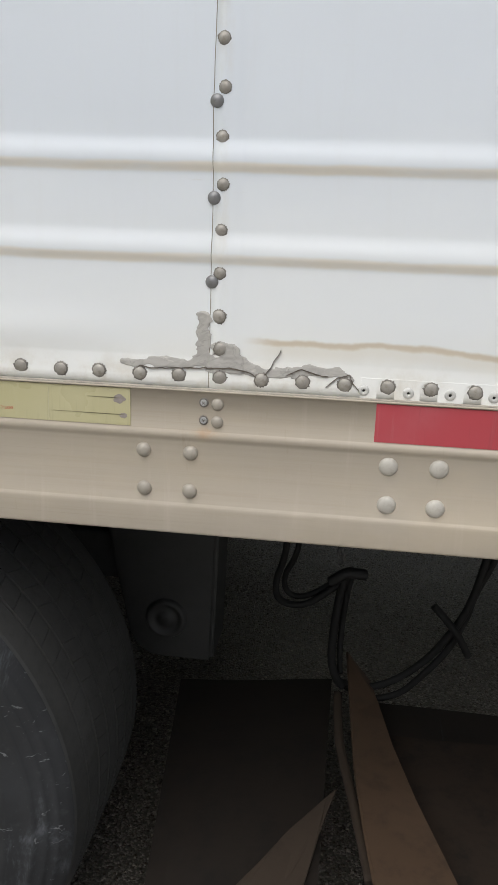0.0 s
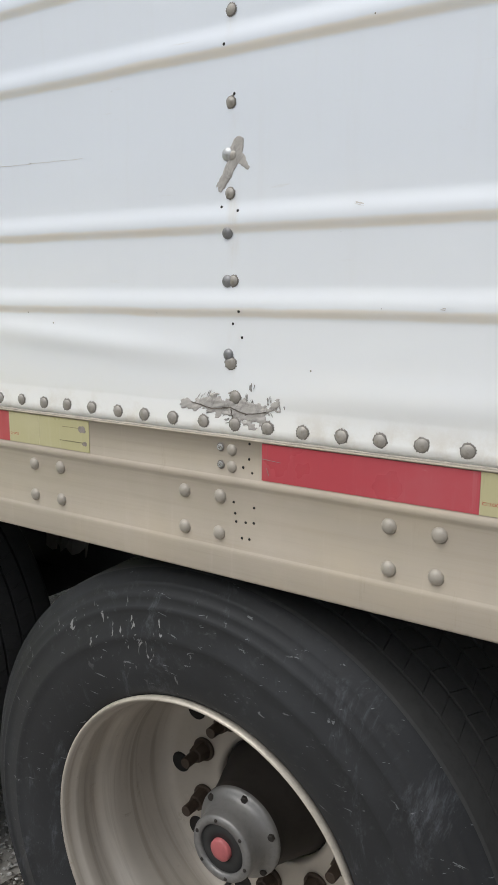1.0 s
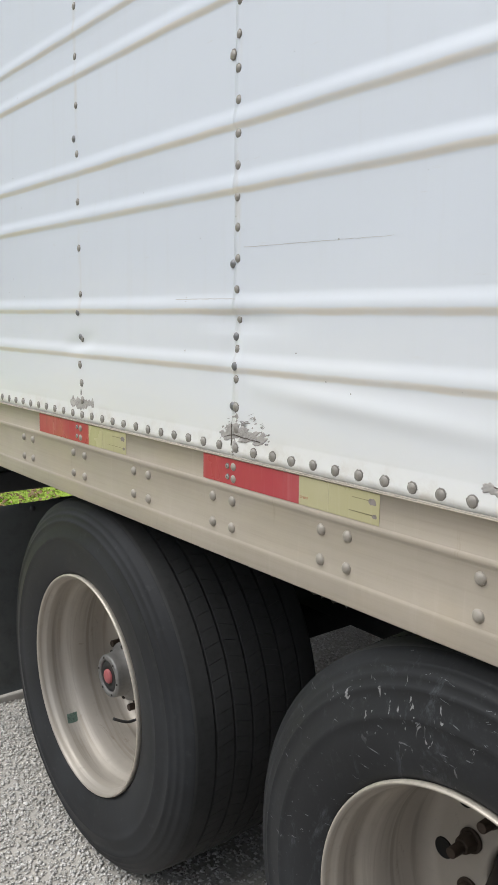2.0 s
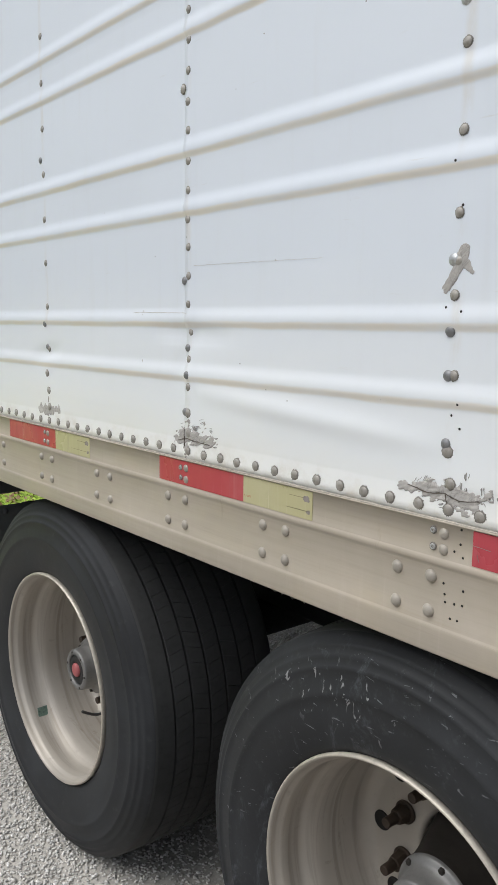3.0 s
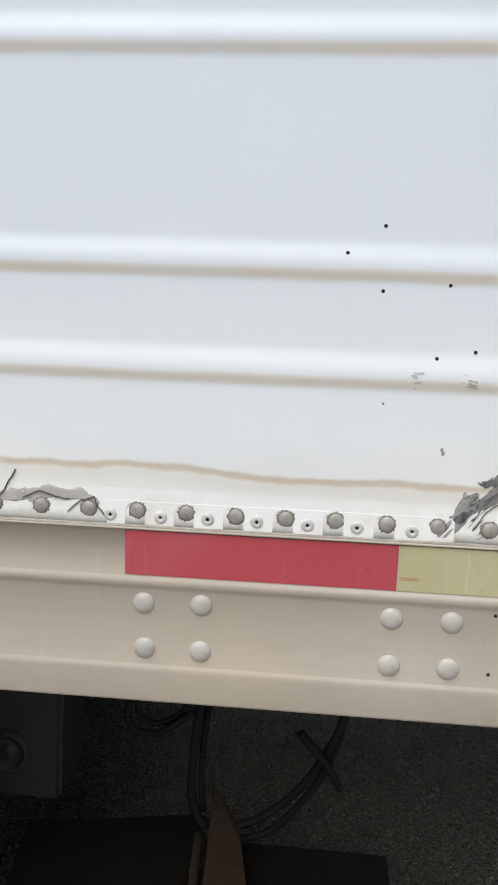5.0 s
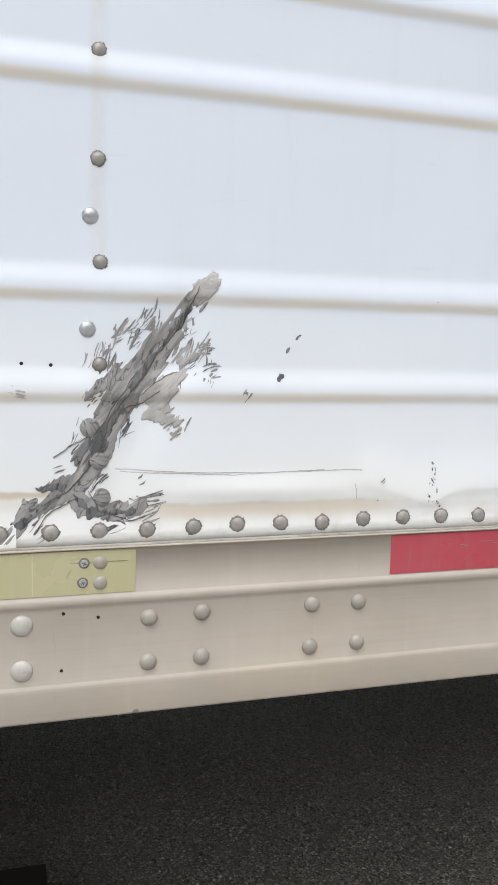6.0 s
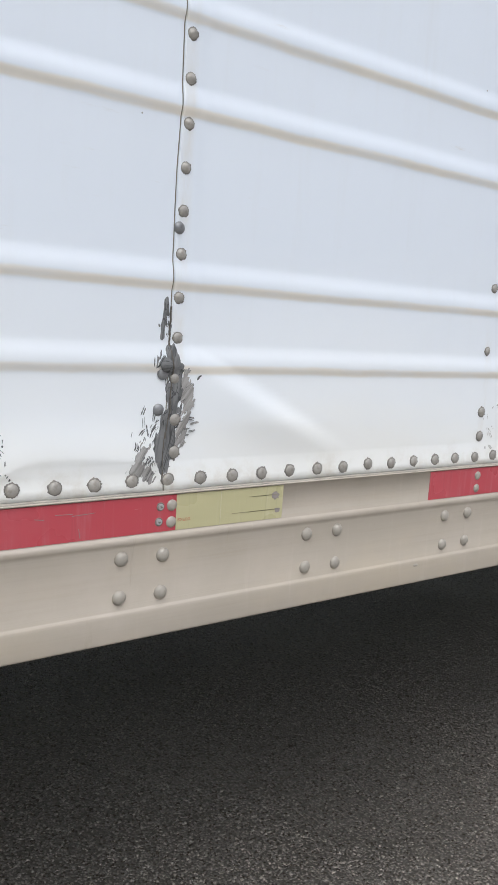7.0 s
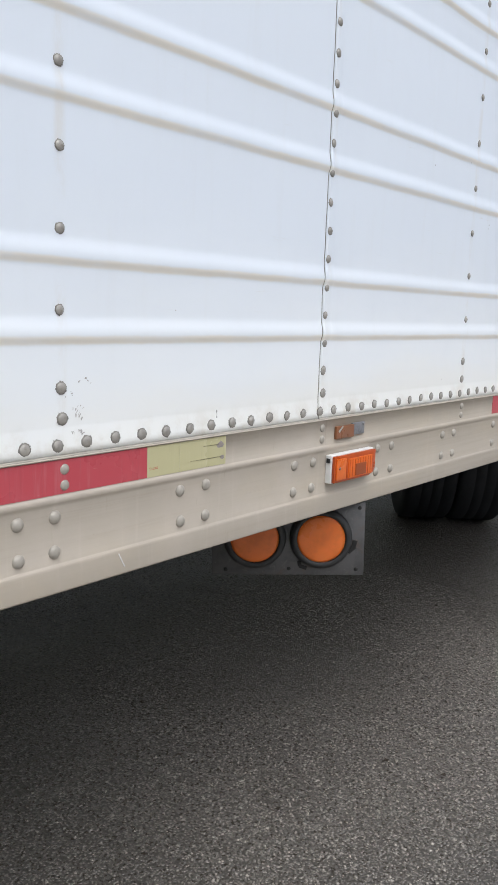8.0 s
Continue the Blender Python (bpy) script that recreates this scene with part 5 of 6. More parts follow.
IBEAM = [(-0.03, 0), (0.03, 0), (0.03, 0.006), (0.004, 0.008), (0.004, 0.104), (0.03, 0.106), (0.03, 0.112), (-0.03, 0.112), (-0.03, 0.106), (-0.004, 0.104), (-0.004, 0.008), (-0.03, 0.006)]


def beam_y(name, x, y0, y1, z0):
    verts = [(x + a, y, z0 + b) for y in (y0, y1) for a, b in IBEAM]
    n = len(IBEAM)
    faces = [(i, (i + 1) % n, n + (i + 1) % n, n + i) for i in range(n)] + [tuple(range(n))[::-1], tuple(range(n, 2 * n))]
    return mesh_of(name, verts, faces, M_STEEL)


for gx in GROUPS:
    part("crossmember", beam_y("crossmember", gx + PAIR / 2, 0.052, WIDTH - 0.034, 1.070), trailer)
for yy in (0.76, 1.80):
    part("slider_rail", box("slider_rail", -3.3, -0.20, yy, yy + 0.08, 0.90, 1.066, M_STEEL, 0.006), trailer)


def hanger():
    bm = bmesh.new()
    out = [(-0.610, 1.064), (-0.566, 0.760), (-0.556, 0.70), (-0.512, 0.478), (-0.488, 0.446), (-0.455, 0.432), (-0.312, 0.432), (-0.296, 1.064)]
    vs = [bm.verts.new((x, 0.713, zz)) for x, zz in out]
    f = bm.faces.new(vs)
    geo = bmesh.ops.extrude_face_region(bm, geom=[f])
    for v in geo["geom"]:
        if isinstance(v, bmesh.types.BMVert):
            v.co.y += 0.16
    bmesh.ops.recalc_face_normals(bm, faces=bm.faces[:])
    bmesh.ops.bevel(bm, geom=[e for e in bm.edges], offset=0.010, segments=3, affect="EDGES")
    return bm_mesh("suspension_hanger", bm, M_HANGER, False)


hang = part("suspension_hanger", hanger(), trailer, "grey steel suspension hanger with a round pivot")
part("pivot", lathe("pivot", [(0.0, -0.006), (0.012, -0.010), (0.014, -0.003), (0.030, -0.003), (0.033, -0.010), (0.040, -0.010), (0.043, -0.004), (0.046, 0.001)], M_HANGER, 32), hang, "round pivot cap", pose(-0.424, 0.713, 0.538) @ Matrix.Scale(1.12, 4))

# ---- wheels ----
RT = 0.488
NB = 84


def tyre_mesh(mat):
    """A wide truck tyre, outer sidewall at low y: round shoulders, ribs of tread cut by fine slots."""
    side = [(0.288, 0.018), (0.2965, 0.006), (0.304, 0.002), (0.312, -0.001), (0.330, -0.006), (0.350, -0.010), (0.372, -0.0125), (0.390, -0.013), (0.394, -0.0152), (0.399, -0.013), (0.418, -0.010), (0.434, -0.006), (0.437, -0.0078), (0.441, -0.004), (0.452, 0.001), (0.456, 0.0005), (0.459, 0.004),
            (0.469, 0.010), (0.472, 0.010), (0.475, 0.014), (0.484, 0.0205), (0.4925, 0.0275)]
    tread, ribs = [], 7
    y, wide = 0.030, 0.352 / ribs
    for i in range(ribs):
        a, b = y + i * wide, y + (i + 1) * wide
        crown = lambda q: RT - 0.006 * abs((q - 0.206) / 0.18) ** 2.5
        tread += [(crown(a + 0.0034), a + 0.0034, i), (crown((a + b) / 2), (a + b) / 2, i), (crown(b - 0.0034), b - 0.0034, i)]
        if i < ribs - 1:
            tread += [(crown(b) - 0.015, b - 0.0028, None), (crown(b) - 0.015, b + 0.0028, None)]
    k = RT / 0.5
    prof = [(r * k, yy, None) for r, yy in side] + tread + [(r * k, 0.412 - yy, None) for r, yy in side[::-1]]
    fr = (0.0, 0.5, 0.955, 0.963, 0.985, 0.993)
    seg = NB * len(fr)
    verts, faces = [], []
    for bi in range(NB):
        for fi, f in enumerate(fr):
            for r, yy, rb in prof:
                th = 2 * math.pi * (bi + f) / NB
                rr = r
                if rb is not None:
                    th += 0 if rb in (0, 6) else 2 * math.pi / NB * (0.37 * rb + (0.30 if rb % 2 else -0.42) * ((yy - 0.030) / wide - rb))
                    if fi in (3, 4) and 0 < rb < 6:
                        rr -= 0.005
                verts.append((rr * math.cos(th), yy, rr * math.sin(th)))
    n = len(prof)
    for s in range(seg):
        e = (s + 1) % seg
        for j in range(n - 1):
            faces.append((s * n + j, e * n + j, e * n + j + 1, s * n + j + 1))
    me = mesh_of("tyre", verts, faces, mat, True)
    me.materials.append(M_TREAD)
    idx = [0] * len(faces)
    lo, hi = len(side) - 1, n - len(side)
    for s in range(seg):
        for j in range(n - 1):
            if lo <= j < hi:
                idx[s * (n - 1) + j] = 1
    me.polygons.foreach_set("material_index", idx)
    me.polygons.foreach_set("use_smooth", [i == 0 for i in idx])
    return me


RIM = [(0.2835, 0.010), (0.2855, 0.003), (0.2842, -0.003), (0.2815, -0.0045), (0.2780, -0.001), (0.2752, 0.006), (0.2742, 0.013), (0.2705, 0.017), (0.2692, 0.022), (0.2690, 0.036), (0.2708, 0.046), (0.2710, 0.064), (0.2685, 0.074), (0.2595, 0.084), (0.2555, 0.094), (0.2535, 0.106), (0.2520, 0.160), (0.2495, 0.185), (0.2445, 0.205), (0.2370, 0.219),
       (0.2280, 0.2265), (0.216, 0.228), (0.190, 0.228), (0.122, 0.228), (0.114, 0.230), (0.113, 0.244)]


def rim_mesh():
    me = lathe("rim", [(r * 1.008 if r > 0.23 else r, y) for r, y in RIM], M_WHEEL, 96)
    me.materials.append(M_WLIP)
    me.polygons.foreach_set("material_index", [1 if i // 96 in (1, 2) else 0 for i in range(len(me.polygons))])
    return me


ME_RIM = rim_mesh()


def nut_mesh():
    """A flanged lug nut on its stud, worn and rusty."""
    bm = bmesh.new()
    def ring(r0, r1, y0, y1, seg):
        bmesh.ops.create_cone(bm, cap_ends=True, segments=seg, radius1=r0, radius2=r1, depth=y1 - y0, matrix=Matrix.Translation((0, (y0 + y1) / 2, 0)) @ Matrix.Rotation(radians(-90), 4, "X"))
    ring(0.0225, 0.0225, -0.007, 0.0, 18)
    ring(0.0150, 0.0190, -0.032, -0.007, 6)
    ring(0.0100, 0.0108, -0.060, -0.032, 12)
    bmesh.ops.bevel(bm, geom=bm.edges[:], offset=0.0012, segments=1, affect="EDGES")
    return bm_mesh("lug_nut", bm, M_RUSTY, False)


ME_NUT = nut_mesh()
ME_HAND = lathe("hand_hole", [(0.0, -0.0006), (0.0172, -0.0008), (0.0184, -0.0020), (0.0198, -0.0006), (0.0201, 0.001)], M_HOLE, 20)
ME_HUB = lathe("hub", [(0.1104, 0.240), (0.1024, 0.222), (0.0976, 0.205), (0.0896, 0.185), (0.0776, 0.145), (0.0792, 0.14), (0.0792, 0.128)], M_HUBD, 48)
ME_HUBCAP = lathe("hub_cap", [(0.079, 0.1395), (0.079, 0.126), (0.0764, 0.121), (0.0706, 0.119), (0.0622, 0.112), (0.058, 0.09), (0.0571, 0.077), (0.055, 0.073), (0.0432, 0.072), (0.0420, 0.076), (0.0415, 0.08)], M_HUB, 48)
ME_WINDOW = lathe("cap_window", [(0.0420, 0.079), (0.0390, 0.0755), (0.0202, 0.0750), (0.0193, 0.0775), (0, 0.0775)], M_BLACK, 36)
ME_PLUG = lathe("plug", [(0, 0.0675), (0.0084, 0.0675), (0.016, 0.0685), (0.0189, 0.071), (0.0192, 0.078)], M_PINK, 28)
ME_CAPBOLT = lathe("cap_bolt", [(0.0, -0.005), (0.0045, -0.005), (0.0062, -0.0035), (0.0068, 0.001)], M_HUBD, 6, False)
ME_WINBOLT = lathe("cap_bolt", [(0.0, -0.0018), (0.0025, -0.0018), (0.0034, 0.0006)], M_HUBD, 8)


def wheel(x, y, zc, tyre_mat, turn, label, detail=True):
    w = part("wheel", None, trailer, label, pose(x, y, zc))
    part("tyre", tyre_mesh(tyre_mat), w, "black wide truck tyre")
    part("rim", ME_RIM, w, "dirty beige dished rim", pose(0, 0, 0, 0, turn, 0))
    part("hub", ME_HUB, w)
    if not detail:
        return w
    part("hub_cap", ME_HUBCAP, w, "grey hub cap")
    part("cap_window", ME_WINDOW, w, "dark cap window")
    part("plug", ME_PLUG, w, "faded red plug")
    for i in range(10):
        a = radians(turn + 36 * i)
        part("lug_nut", ME_NUT, w, "", pose(0.1560 * math.cos(a), 0.2278, 0.1560 * math.sin(a), 0, 17 * i, 0))
    for i in range(10):
        a = radians(turn + 18 + 36 * i)
        part("hand_hole", ME_HAND, w, "", pose(0.2060 * math.cos(a), 0.2276, 0.2060 * math.sin(a)))
    for i in range(6):
        a = radians(turn + 60 * i)
        part("cap_bolt", ME_CAPBOLT, w, "", pose(0.0705 * math.cos(a), 0.1195, 0.0705 * math.sin(a)))
        part("cap_bolt", ME_WINBOLT, w, "", pose(0.0495 * math.cos(a + 0.4), 0.0724, 0.0495 * math.sin(a + 0.4)))
    part("valve_stem", tube("valve_stem", [(0.222 * math.cos(4.3), 0.226, 0.222 * math.sin(4.3)), (0.221 * math.cos(4.3), 0.180, 0.221 * math.sin(4.3)), (0.20 * math.cos(4.25), 0.135, 0.20 * math.sin(4.25))], 0.0042, M_STEEL), w, "bent tyre valve")
    return w


WHEELS = [(W1X, M_TYRE1, 18.0, "wide tyre with white scuffs on its sidewall"), (W2X, M_TYRE2, 31.0, "wide tyre with a faded sticker inside its rim")]
for wx, mat, turn, label in WHEELS:
    w = wheel(wx, WY, WZ, mat, turn, label)
    far = wheel(wx, WIDTH - WY, WZ, M_TYRE2, turn, "far side wide tyre", False)
    far.matrix_local = pose(wx, WIDTH - WY, WZ, 0, 0, 180)
    part("axle", lathe("axle", [(0.0, 0.42), (0.064, 0.42), (0.064, 2.18), (0.0, 2.18)], M_STEEL, 24), trailer, "", pose(wx, 0, WZ))
    part("air_spring", lathe("air_spring", [(0.0, -0.14), (0.10, -0.14), (0.13, -0.09), (0.10, -0.02), (0.135, 0.05), (0.11, 0.12), (0.0, 0.12)], M_BLACK, 24), trailer, "", pose(wx - 0.33, 0.75, 0.78, 90, 0, 0))
    part("trailing_arm", box("trailing_arm", wx - 0.42, wx + 0.42, 0.76, 0.84, WZ + 0.06, WZ + 0.18, M_STEEL, 0.01), trailer)
sticker = part("sticker", box("sticker", -0.015, 0.015, -0.0012, 0.0, -0.014, 0.014, plain("green_sticker", (0.16, 0.24, 0.20), 0.5, 0, 150, 0.05, 0.25, 0.9)), [o for o in trailer.children if o.name.startswith("wheel")][2], "torn green sticker",
               Matrix.Translation((0.2660 * math.cos(radians(226)), 0.055, 0.2660 * math.sin(radians(226)))) @ Matrix(((0, -1, 0, 0), (1, 0, 0, 0), (0, 0, 1, 0), (0, 0, 0, 1))) @ pose(0, 0, 0, 16, 0, 180))

# ---- mudflap and rear guard ----
def mudflap():
    verts, faces = [], []
    nx, nz = 14, 18
    for s in (0, 1):
        for i in range(nx + 1):
            for j in range(nz + 1):
                y, zz = 0.02 + 0.60 * i / nx, 0.19 + 0.665 * j / nz
                corner = 0.02 if (i in (0, nx) and j == 0) else 0.0
                verts.append((-2.862 + 0.012 * math.sin(y * 9 + 0.6) * (1 - j / nz) - 0.008 * s, y + (corner if i == 0 else -corner), zz + corner))
    n = (nx + 1) * (nz + 1)
    for s in (0, 1):
        for i in range(nx):
            for j in range(nz):
                a = s * n + i * (nz + 1) + j
                faces.append((a, a + nz + 1, a + nz + 2, a + 1))
    for i in range(nx):
        for j in (0, nz):
            a = i * (nz + 1) + j
            faces.append((a, a + nz + 1, a + nz + 1 + n, a + n))
    for j in range(nz):
        for i in (0, nx):
            a = i * (nz + 1) + j
            faces.append((a, a + 1, a + 1 + n, a + n))
    return mesh_of("mudflap", verts, faces, M_FLAP, True)


flap = part("mudflap", mudflap(), trailer, "dusty black rubber mudflap behind the rear wheel")
for yy in (0.06, 0.22, 0.40, 0.57):
    part("bolt", lathe("bolt", [(0.0, -0.008), (0.009, -0.006), (0.011, 0.0)], M_STEEL, 10), flap, "", pose(-2.855, yy, 0.835, 0, 0, 90))
part("flap_bracket", box("flap_bracket", -2.905, -2.871, 0.30, 0.66, 0.80, 0.85, M_STEEL, 0.004), trailer)
part("flap_bracket", box("flap_bracket", -2.90, -2.872, 0.55, 0.62, 0.851, 1.068, M_STEEL, 0.004), trailer)
part("rear_guard", box("rear_guard", -3.62, -3.54, 0.12, WIDTH - 0.12, 0.745, 0.835, M_STEEL, 0.01), trailer, "dark steel rear guard bar")
part("guard_post", box("guard_post", -3.61, -3.55, 0.34, 0.42, 0.836, 1.068, M_STEEL, 0.006), trailer)

def scrap():
    """A torn strip of liner caught behind the rear wheel's arm, ragged along its lower edge."""
    rng = random.Random(5)
    n = 14
    top = [(-1.96 + 0.17 * i / n, 0.70 + 0.01 * math.sin(i), 0.775) for i in range(n + 1)]
    low = [(-1.96 + 0.17 * i / n + rng.uniform(-0.005, 0.005), 0.695 + 0.015 * math.sin(i * 0.7), 0.722 - 0.028 * abs(math.sin(i * 0.75 + 0.6)) - rng.uniform(0, 0.012)) for i in range(n + 1)]
    verts = top + low
    m = n + 1
    faces = [(i, i + 1, m + i + 1, m + i) for i in range(n)]
    k = len(verts)
    verts += [(x, y + 0.003, zz) for x, y, zz in verts]
    faces += [tuple(q + k for q in f[::-1]) for f in faces] + [(m + i, m + i + 1, k + m + i + 1, k + m + i) for i in range(n)]
    return mesh_of("torn_liner", verts, faces, M_CONCRETE)


part("torn_liner", scrap(), trailer, "ragged pale torn liner hanging behind the wheel")

# ---- hoses and hook under the floor ----
HOSES = [
    ([(-0.145, 0.72, 1.06), (-0.148, 0.72, 0.76), (-0.168, 0.72, 0.66), (-0.163, 0.72, 0.615), (-0.128, 0.72, 0.600), (-0.085, 0.72, 0.612), (-0.020, 0.72, 0.668)], 0.0100),
    ([(-0.110, 0.735, 1.06), (-0.120, 0.735, 0.76), (-0.150, 0.735, 0.665), (-0.140, 0.735, 0.622), (-0.095, 0.735, 0.620), (-0.015, 0.735, 0.676)], 0.0085),
    ([(-0.010, 0.715, 0.695), (-0.022, 0.715, 0.640), (-0.030, 0.715, 0.56), (-0.032, 0.715, 0.476), (-0.018, 0.715, 0.425), (0.000, 0.715, 0.405)], 0.0125),
    ([(0.002, 0.73, 0.690), (-0.010, 0.73, 0.60), (-0.014, 0.73, 0.50), (-0.010, 0.73, 0.43)], 0.0090),
    ([(-0.010, 0.72, 0.412), (0.050, 0.72, 0.405), (0.115, 0.72, 0.432), (0.180, 0.72, 0.490), (0.228, 0.72, 0.560), (0.262, 0.72, 0.630), (0.284, 0.72, 0.72), (0.296, 0.72, 0.82), (0.300, 0.72, 1.06)], 0.0110),
    ([(-0.004, 0.73, 0.402), (0.060, 0.73, 0.372), (0.125, 0.73, 0.390), (0.170, 0.73, 0.434), (0.228, 0.73, 0.515), (0.262, 0.73, 0.600), (0.276, 0.73, 0.66), (0.320, 0.73, 0.80), (0.330, 0.73, 1.06)], 0.0100),
    ([(0.186, 0.71, 0.634), (0.215, 0.705, 0.605), (0.245, 0.70, 0.570), (0.272, 0.705, 0.520)], 0.0110),
]
for pts, r in HOSES:
    part("air_hose", tube("air_hose", pts, 0.8 * r, M_HOSE), trailer, "black rubber air hose")
part("hose_hook", tube("hose_hook", [(-0.026, 0.72, 1.06), (-0.026, 0.72, 0.77), (-0.018, 0.72, 0.742), (-0.026, 0.72, 0.722), (-0.034, 0.72, 0.738), (-0.028, 0.72, 0.75)], 0.0032, M_HUB), trailer, "steel hose hook")
part("hose_clamp", tube("hose_clamp", [(-0.045, 0.705, 0.672), (-0.024, 0.70, 0.690), (-0.008, 0.70, 0.700), (0.012, 0.705, 0.698), (0.030, 0.715, 0.692)], 0.0130, M_BLACK), trailer, "hoses gathered by a rubber strap")
for i in range(5):
    part("chain_link", lathe("chain_link", [(0.0070 + 0.0022 * math.cos(q * math.pi / 4), 0.0022 * math.sin(q * math.pi / 4)) for q in range(9)], M_HUB, 14), trailer, "", pose(-0.026, 0.72, 0.716 + 0.0135 * i, 0, 0, 40 + 90 * (i % 2)))

# ---- ground ----
def lay(ob):
    """Sets a thing that was built on z = 0 down on the ground."""
    ob.location.z = GROUND
    return ob


def ground():
    verts, faces = [], []
    edges = [-1500, -200, -40, -12, -6, -3, -1.5, 0, 1.5, 3, 6, 12, 40, 200, 1500]
    n = len(edges)
    verts = [(x, y, 0.0) for x in edges for y in edges]
    faces = [(i * n + j, (i + 1) * n + j, (i + 1) * n + j + 1, i * n + j + 1) for i in range(n - 1) for j in range(n - 1)]
    return mesh_of("ground", verts, faces, M_ASPHALT)


tagged(lay(new("ground", ground())), "coarse dark asphalt with pale stone chips", "ground", kind="structure")


def stones(name, count, place, size, mat, seed):
    """Loose stones as squashed, twisted octahedra, each an island of one mesh."""
    rng = np.random.default_rng(seed)
    base = np.array([(1, 0, 0), (-1, 0, 0), (0, 1, 0), (0, -1, 0), (0, 0, 1), (0, 0, -1)], float)
    tri = np.array([(0, 2, 4), (2, 1, 4), (1, 3, 4), (3, 0, 4), (2, 0, 5), (1, 2, 5), (3, 1, 5), (0, 3, 5)])
    pos = place(rng, count)
    count = len(pos)
    s = size[0] + (size[1] - size[0]) * rng.random(count) ** 2
    v = base[None] * (0.75 + 0.4 * rng.random((count, 6, 1)))
    v = v + 0.17 * rng.standard_normal((count, 6, 3))
    v[:, :, 2] *= 0.6
    a = rng.random(count) * 2 * math.pi
    c, sn = np.cos(a)[:, None], np.sin(a)[:, None]
    x = v[:, :, 0] * c - v[:, :, 1] * sn
    y = v[:, :, 0] * sn + v[:, :, 1] * c
    v = np.stack([x, y, v[:, :, 2]], 2) * s[:, None, None]
    v += pos[:, None, :]
    f = (tri[None] + 6 * np.arange(count)[:, None, None]).reshape(-1, 3)
    me = bpy.data.meshes.new(name)
    me.vertices.add(count * 6)
    me.vertices.foreach_set("co", v.reshape(-1))
    me.loops.add(f.size)
    me.loops.foreach_set("vertex_index", f.reshape(-1).astype(np.int32))
    me.polygons.add(len(f))
    me.polygons.foreach_set("loop_start", (np.arange(len(f)) * 3).astype(np.int32))
    me.update(calc_edges=True)
    me.validate()
    me.materials.append(mat)
    return me


def chips_place(rng, n):
    x = -1.3 + 6.0 * rng.random(n)
    y = -0.75 + 3.4 * rng.random(n) ** 1.4
    bare = np.array([noise.noise(Vector((a * 1.6, c * 1.6, 2.0))) for a, c in zip(x, y)])
    keep = rng.random(n) < np.clip(0.75 + 1.6 * bare, 0.15, 1)
    return np.stack([x, y, 0.0008 + 0 * x], 1)[keep]


tagged(lay(new("stone_chips", stones("stone_chips", 180000, chips_place, (0.0022, 0.0062), M_CHIP, 3))), "small pale stone chips bedded in the asphalt", "stone chips", kind="stuff")


def gravel_place(rng, n):
    x = -3.25 + 1.75 * rng.random(n)
    y = -1.0 + 3.2 * rng.random(n) ** 1.2
    keep = rng.random(n) < np.clip((-1.5 - x) / 0.45, 0, 1)
    return np.stack([x, y, 0.008 + 0.005 * rng.random(n)], 1)[keep]


tagged(lay(new("gravel", stones("gravel", 80000, gravel_place, (0.0034, 0.0080), M_GRAVEL, 5))), "loose pale grey gravel beside the rear wheels", "gravel", kind="stuff")


def bed():
    verts, faces = [], []
    n, m = 80, 12
    for i in range(n + 1):
        y = -16.9 + 20.0 * i / n
        e = -1.62 + 0.14 * fbm(y * 2.2, 4.0)
        verts += [(-3.3 + (e + 3.3) * j / m, y, 0.008 if 0 < j < m else 0.001) for j in range(m + 1)]
    for i in range(n):
        for j in range(m):
            a = i * (m + 1) + j
            faces.append((a, a + m + 1, a + m + 2, a + 1))
    return mesh_of("gravel_bed", verts, faces, M_GRAVELBED)


tagged(lay(new("gravel_bed", bed())), "pale fines under the loose gravel", "gravel", kind="structure")
# pale ground added out of view to bounce light up at the side
def bounce_sheet():
    verts, faces = [], []
    n, m = 60, 10
    for i in range(n + 1):
        x = -1.7 + 31.0 * (i / n) ** 1.4
        e = -0.62 + 0.10 * fbm(x * 1.7, 9.0) - 0.25 * math.exp(-((x - 0.2) / 1.2) ** 2)
        verts += [(x, -16.9 + (e + 16.9) * (j / m) ** 0.5, 0.006 if j < m else 0.001) for j in range(m + 1)]
    for i in range(n):
        for j in range(m):
            a = i * (m + 1) + j
            faces.append((a, a + m + 1, a + m + 2, a + 1))
    return mesh_of("bounce_gravel", verts, faces, M_GRAVELBED)


tagged(lay(new("bounce_gravel", bounce_sheet())), "unseen pale gravel added to bounce light up", "gravel", kind="structure")
tagged(lay(new("concrete_kerb", box("concrete_kerb", -3.75, -3.02, -6.0, 5.0, -0.02, 0.035, M_CONCRETE, 0.008))), "pale concrete edging slab beyond the gravel", "kerb", kind="structure")


def verge():
    verts, faces = [], []
    n, m = 30, 30
    for i in range(n + 1):
        for j in range(m + 1):
            x, y = -3.76 - 20 * (i / n) ** 1.6, -7 + 16 * j / m
            verts.append((x, y, 0.02 + 0.05 * min(1, i / 3) + 0.03 * fbm(x * 0.7, y * 0.7) + 0.5 * max(0, (i / n) - 0.45)))
    for i in range(n):
        for j in range(m):
            a = i * (m + 1) + j
            faces.append((a, a + 1, a + m + 2, a + m + 1))
    return mesh_of("verge", verts, faces, M_VERGE, True)


tagged(lay(new("verge", verge())), "brown soil verge strewn with dry leaves", "verge", kind="structure")


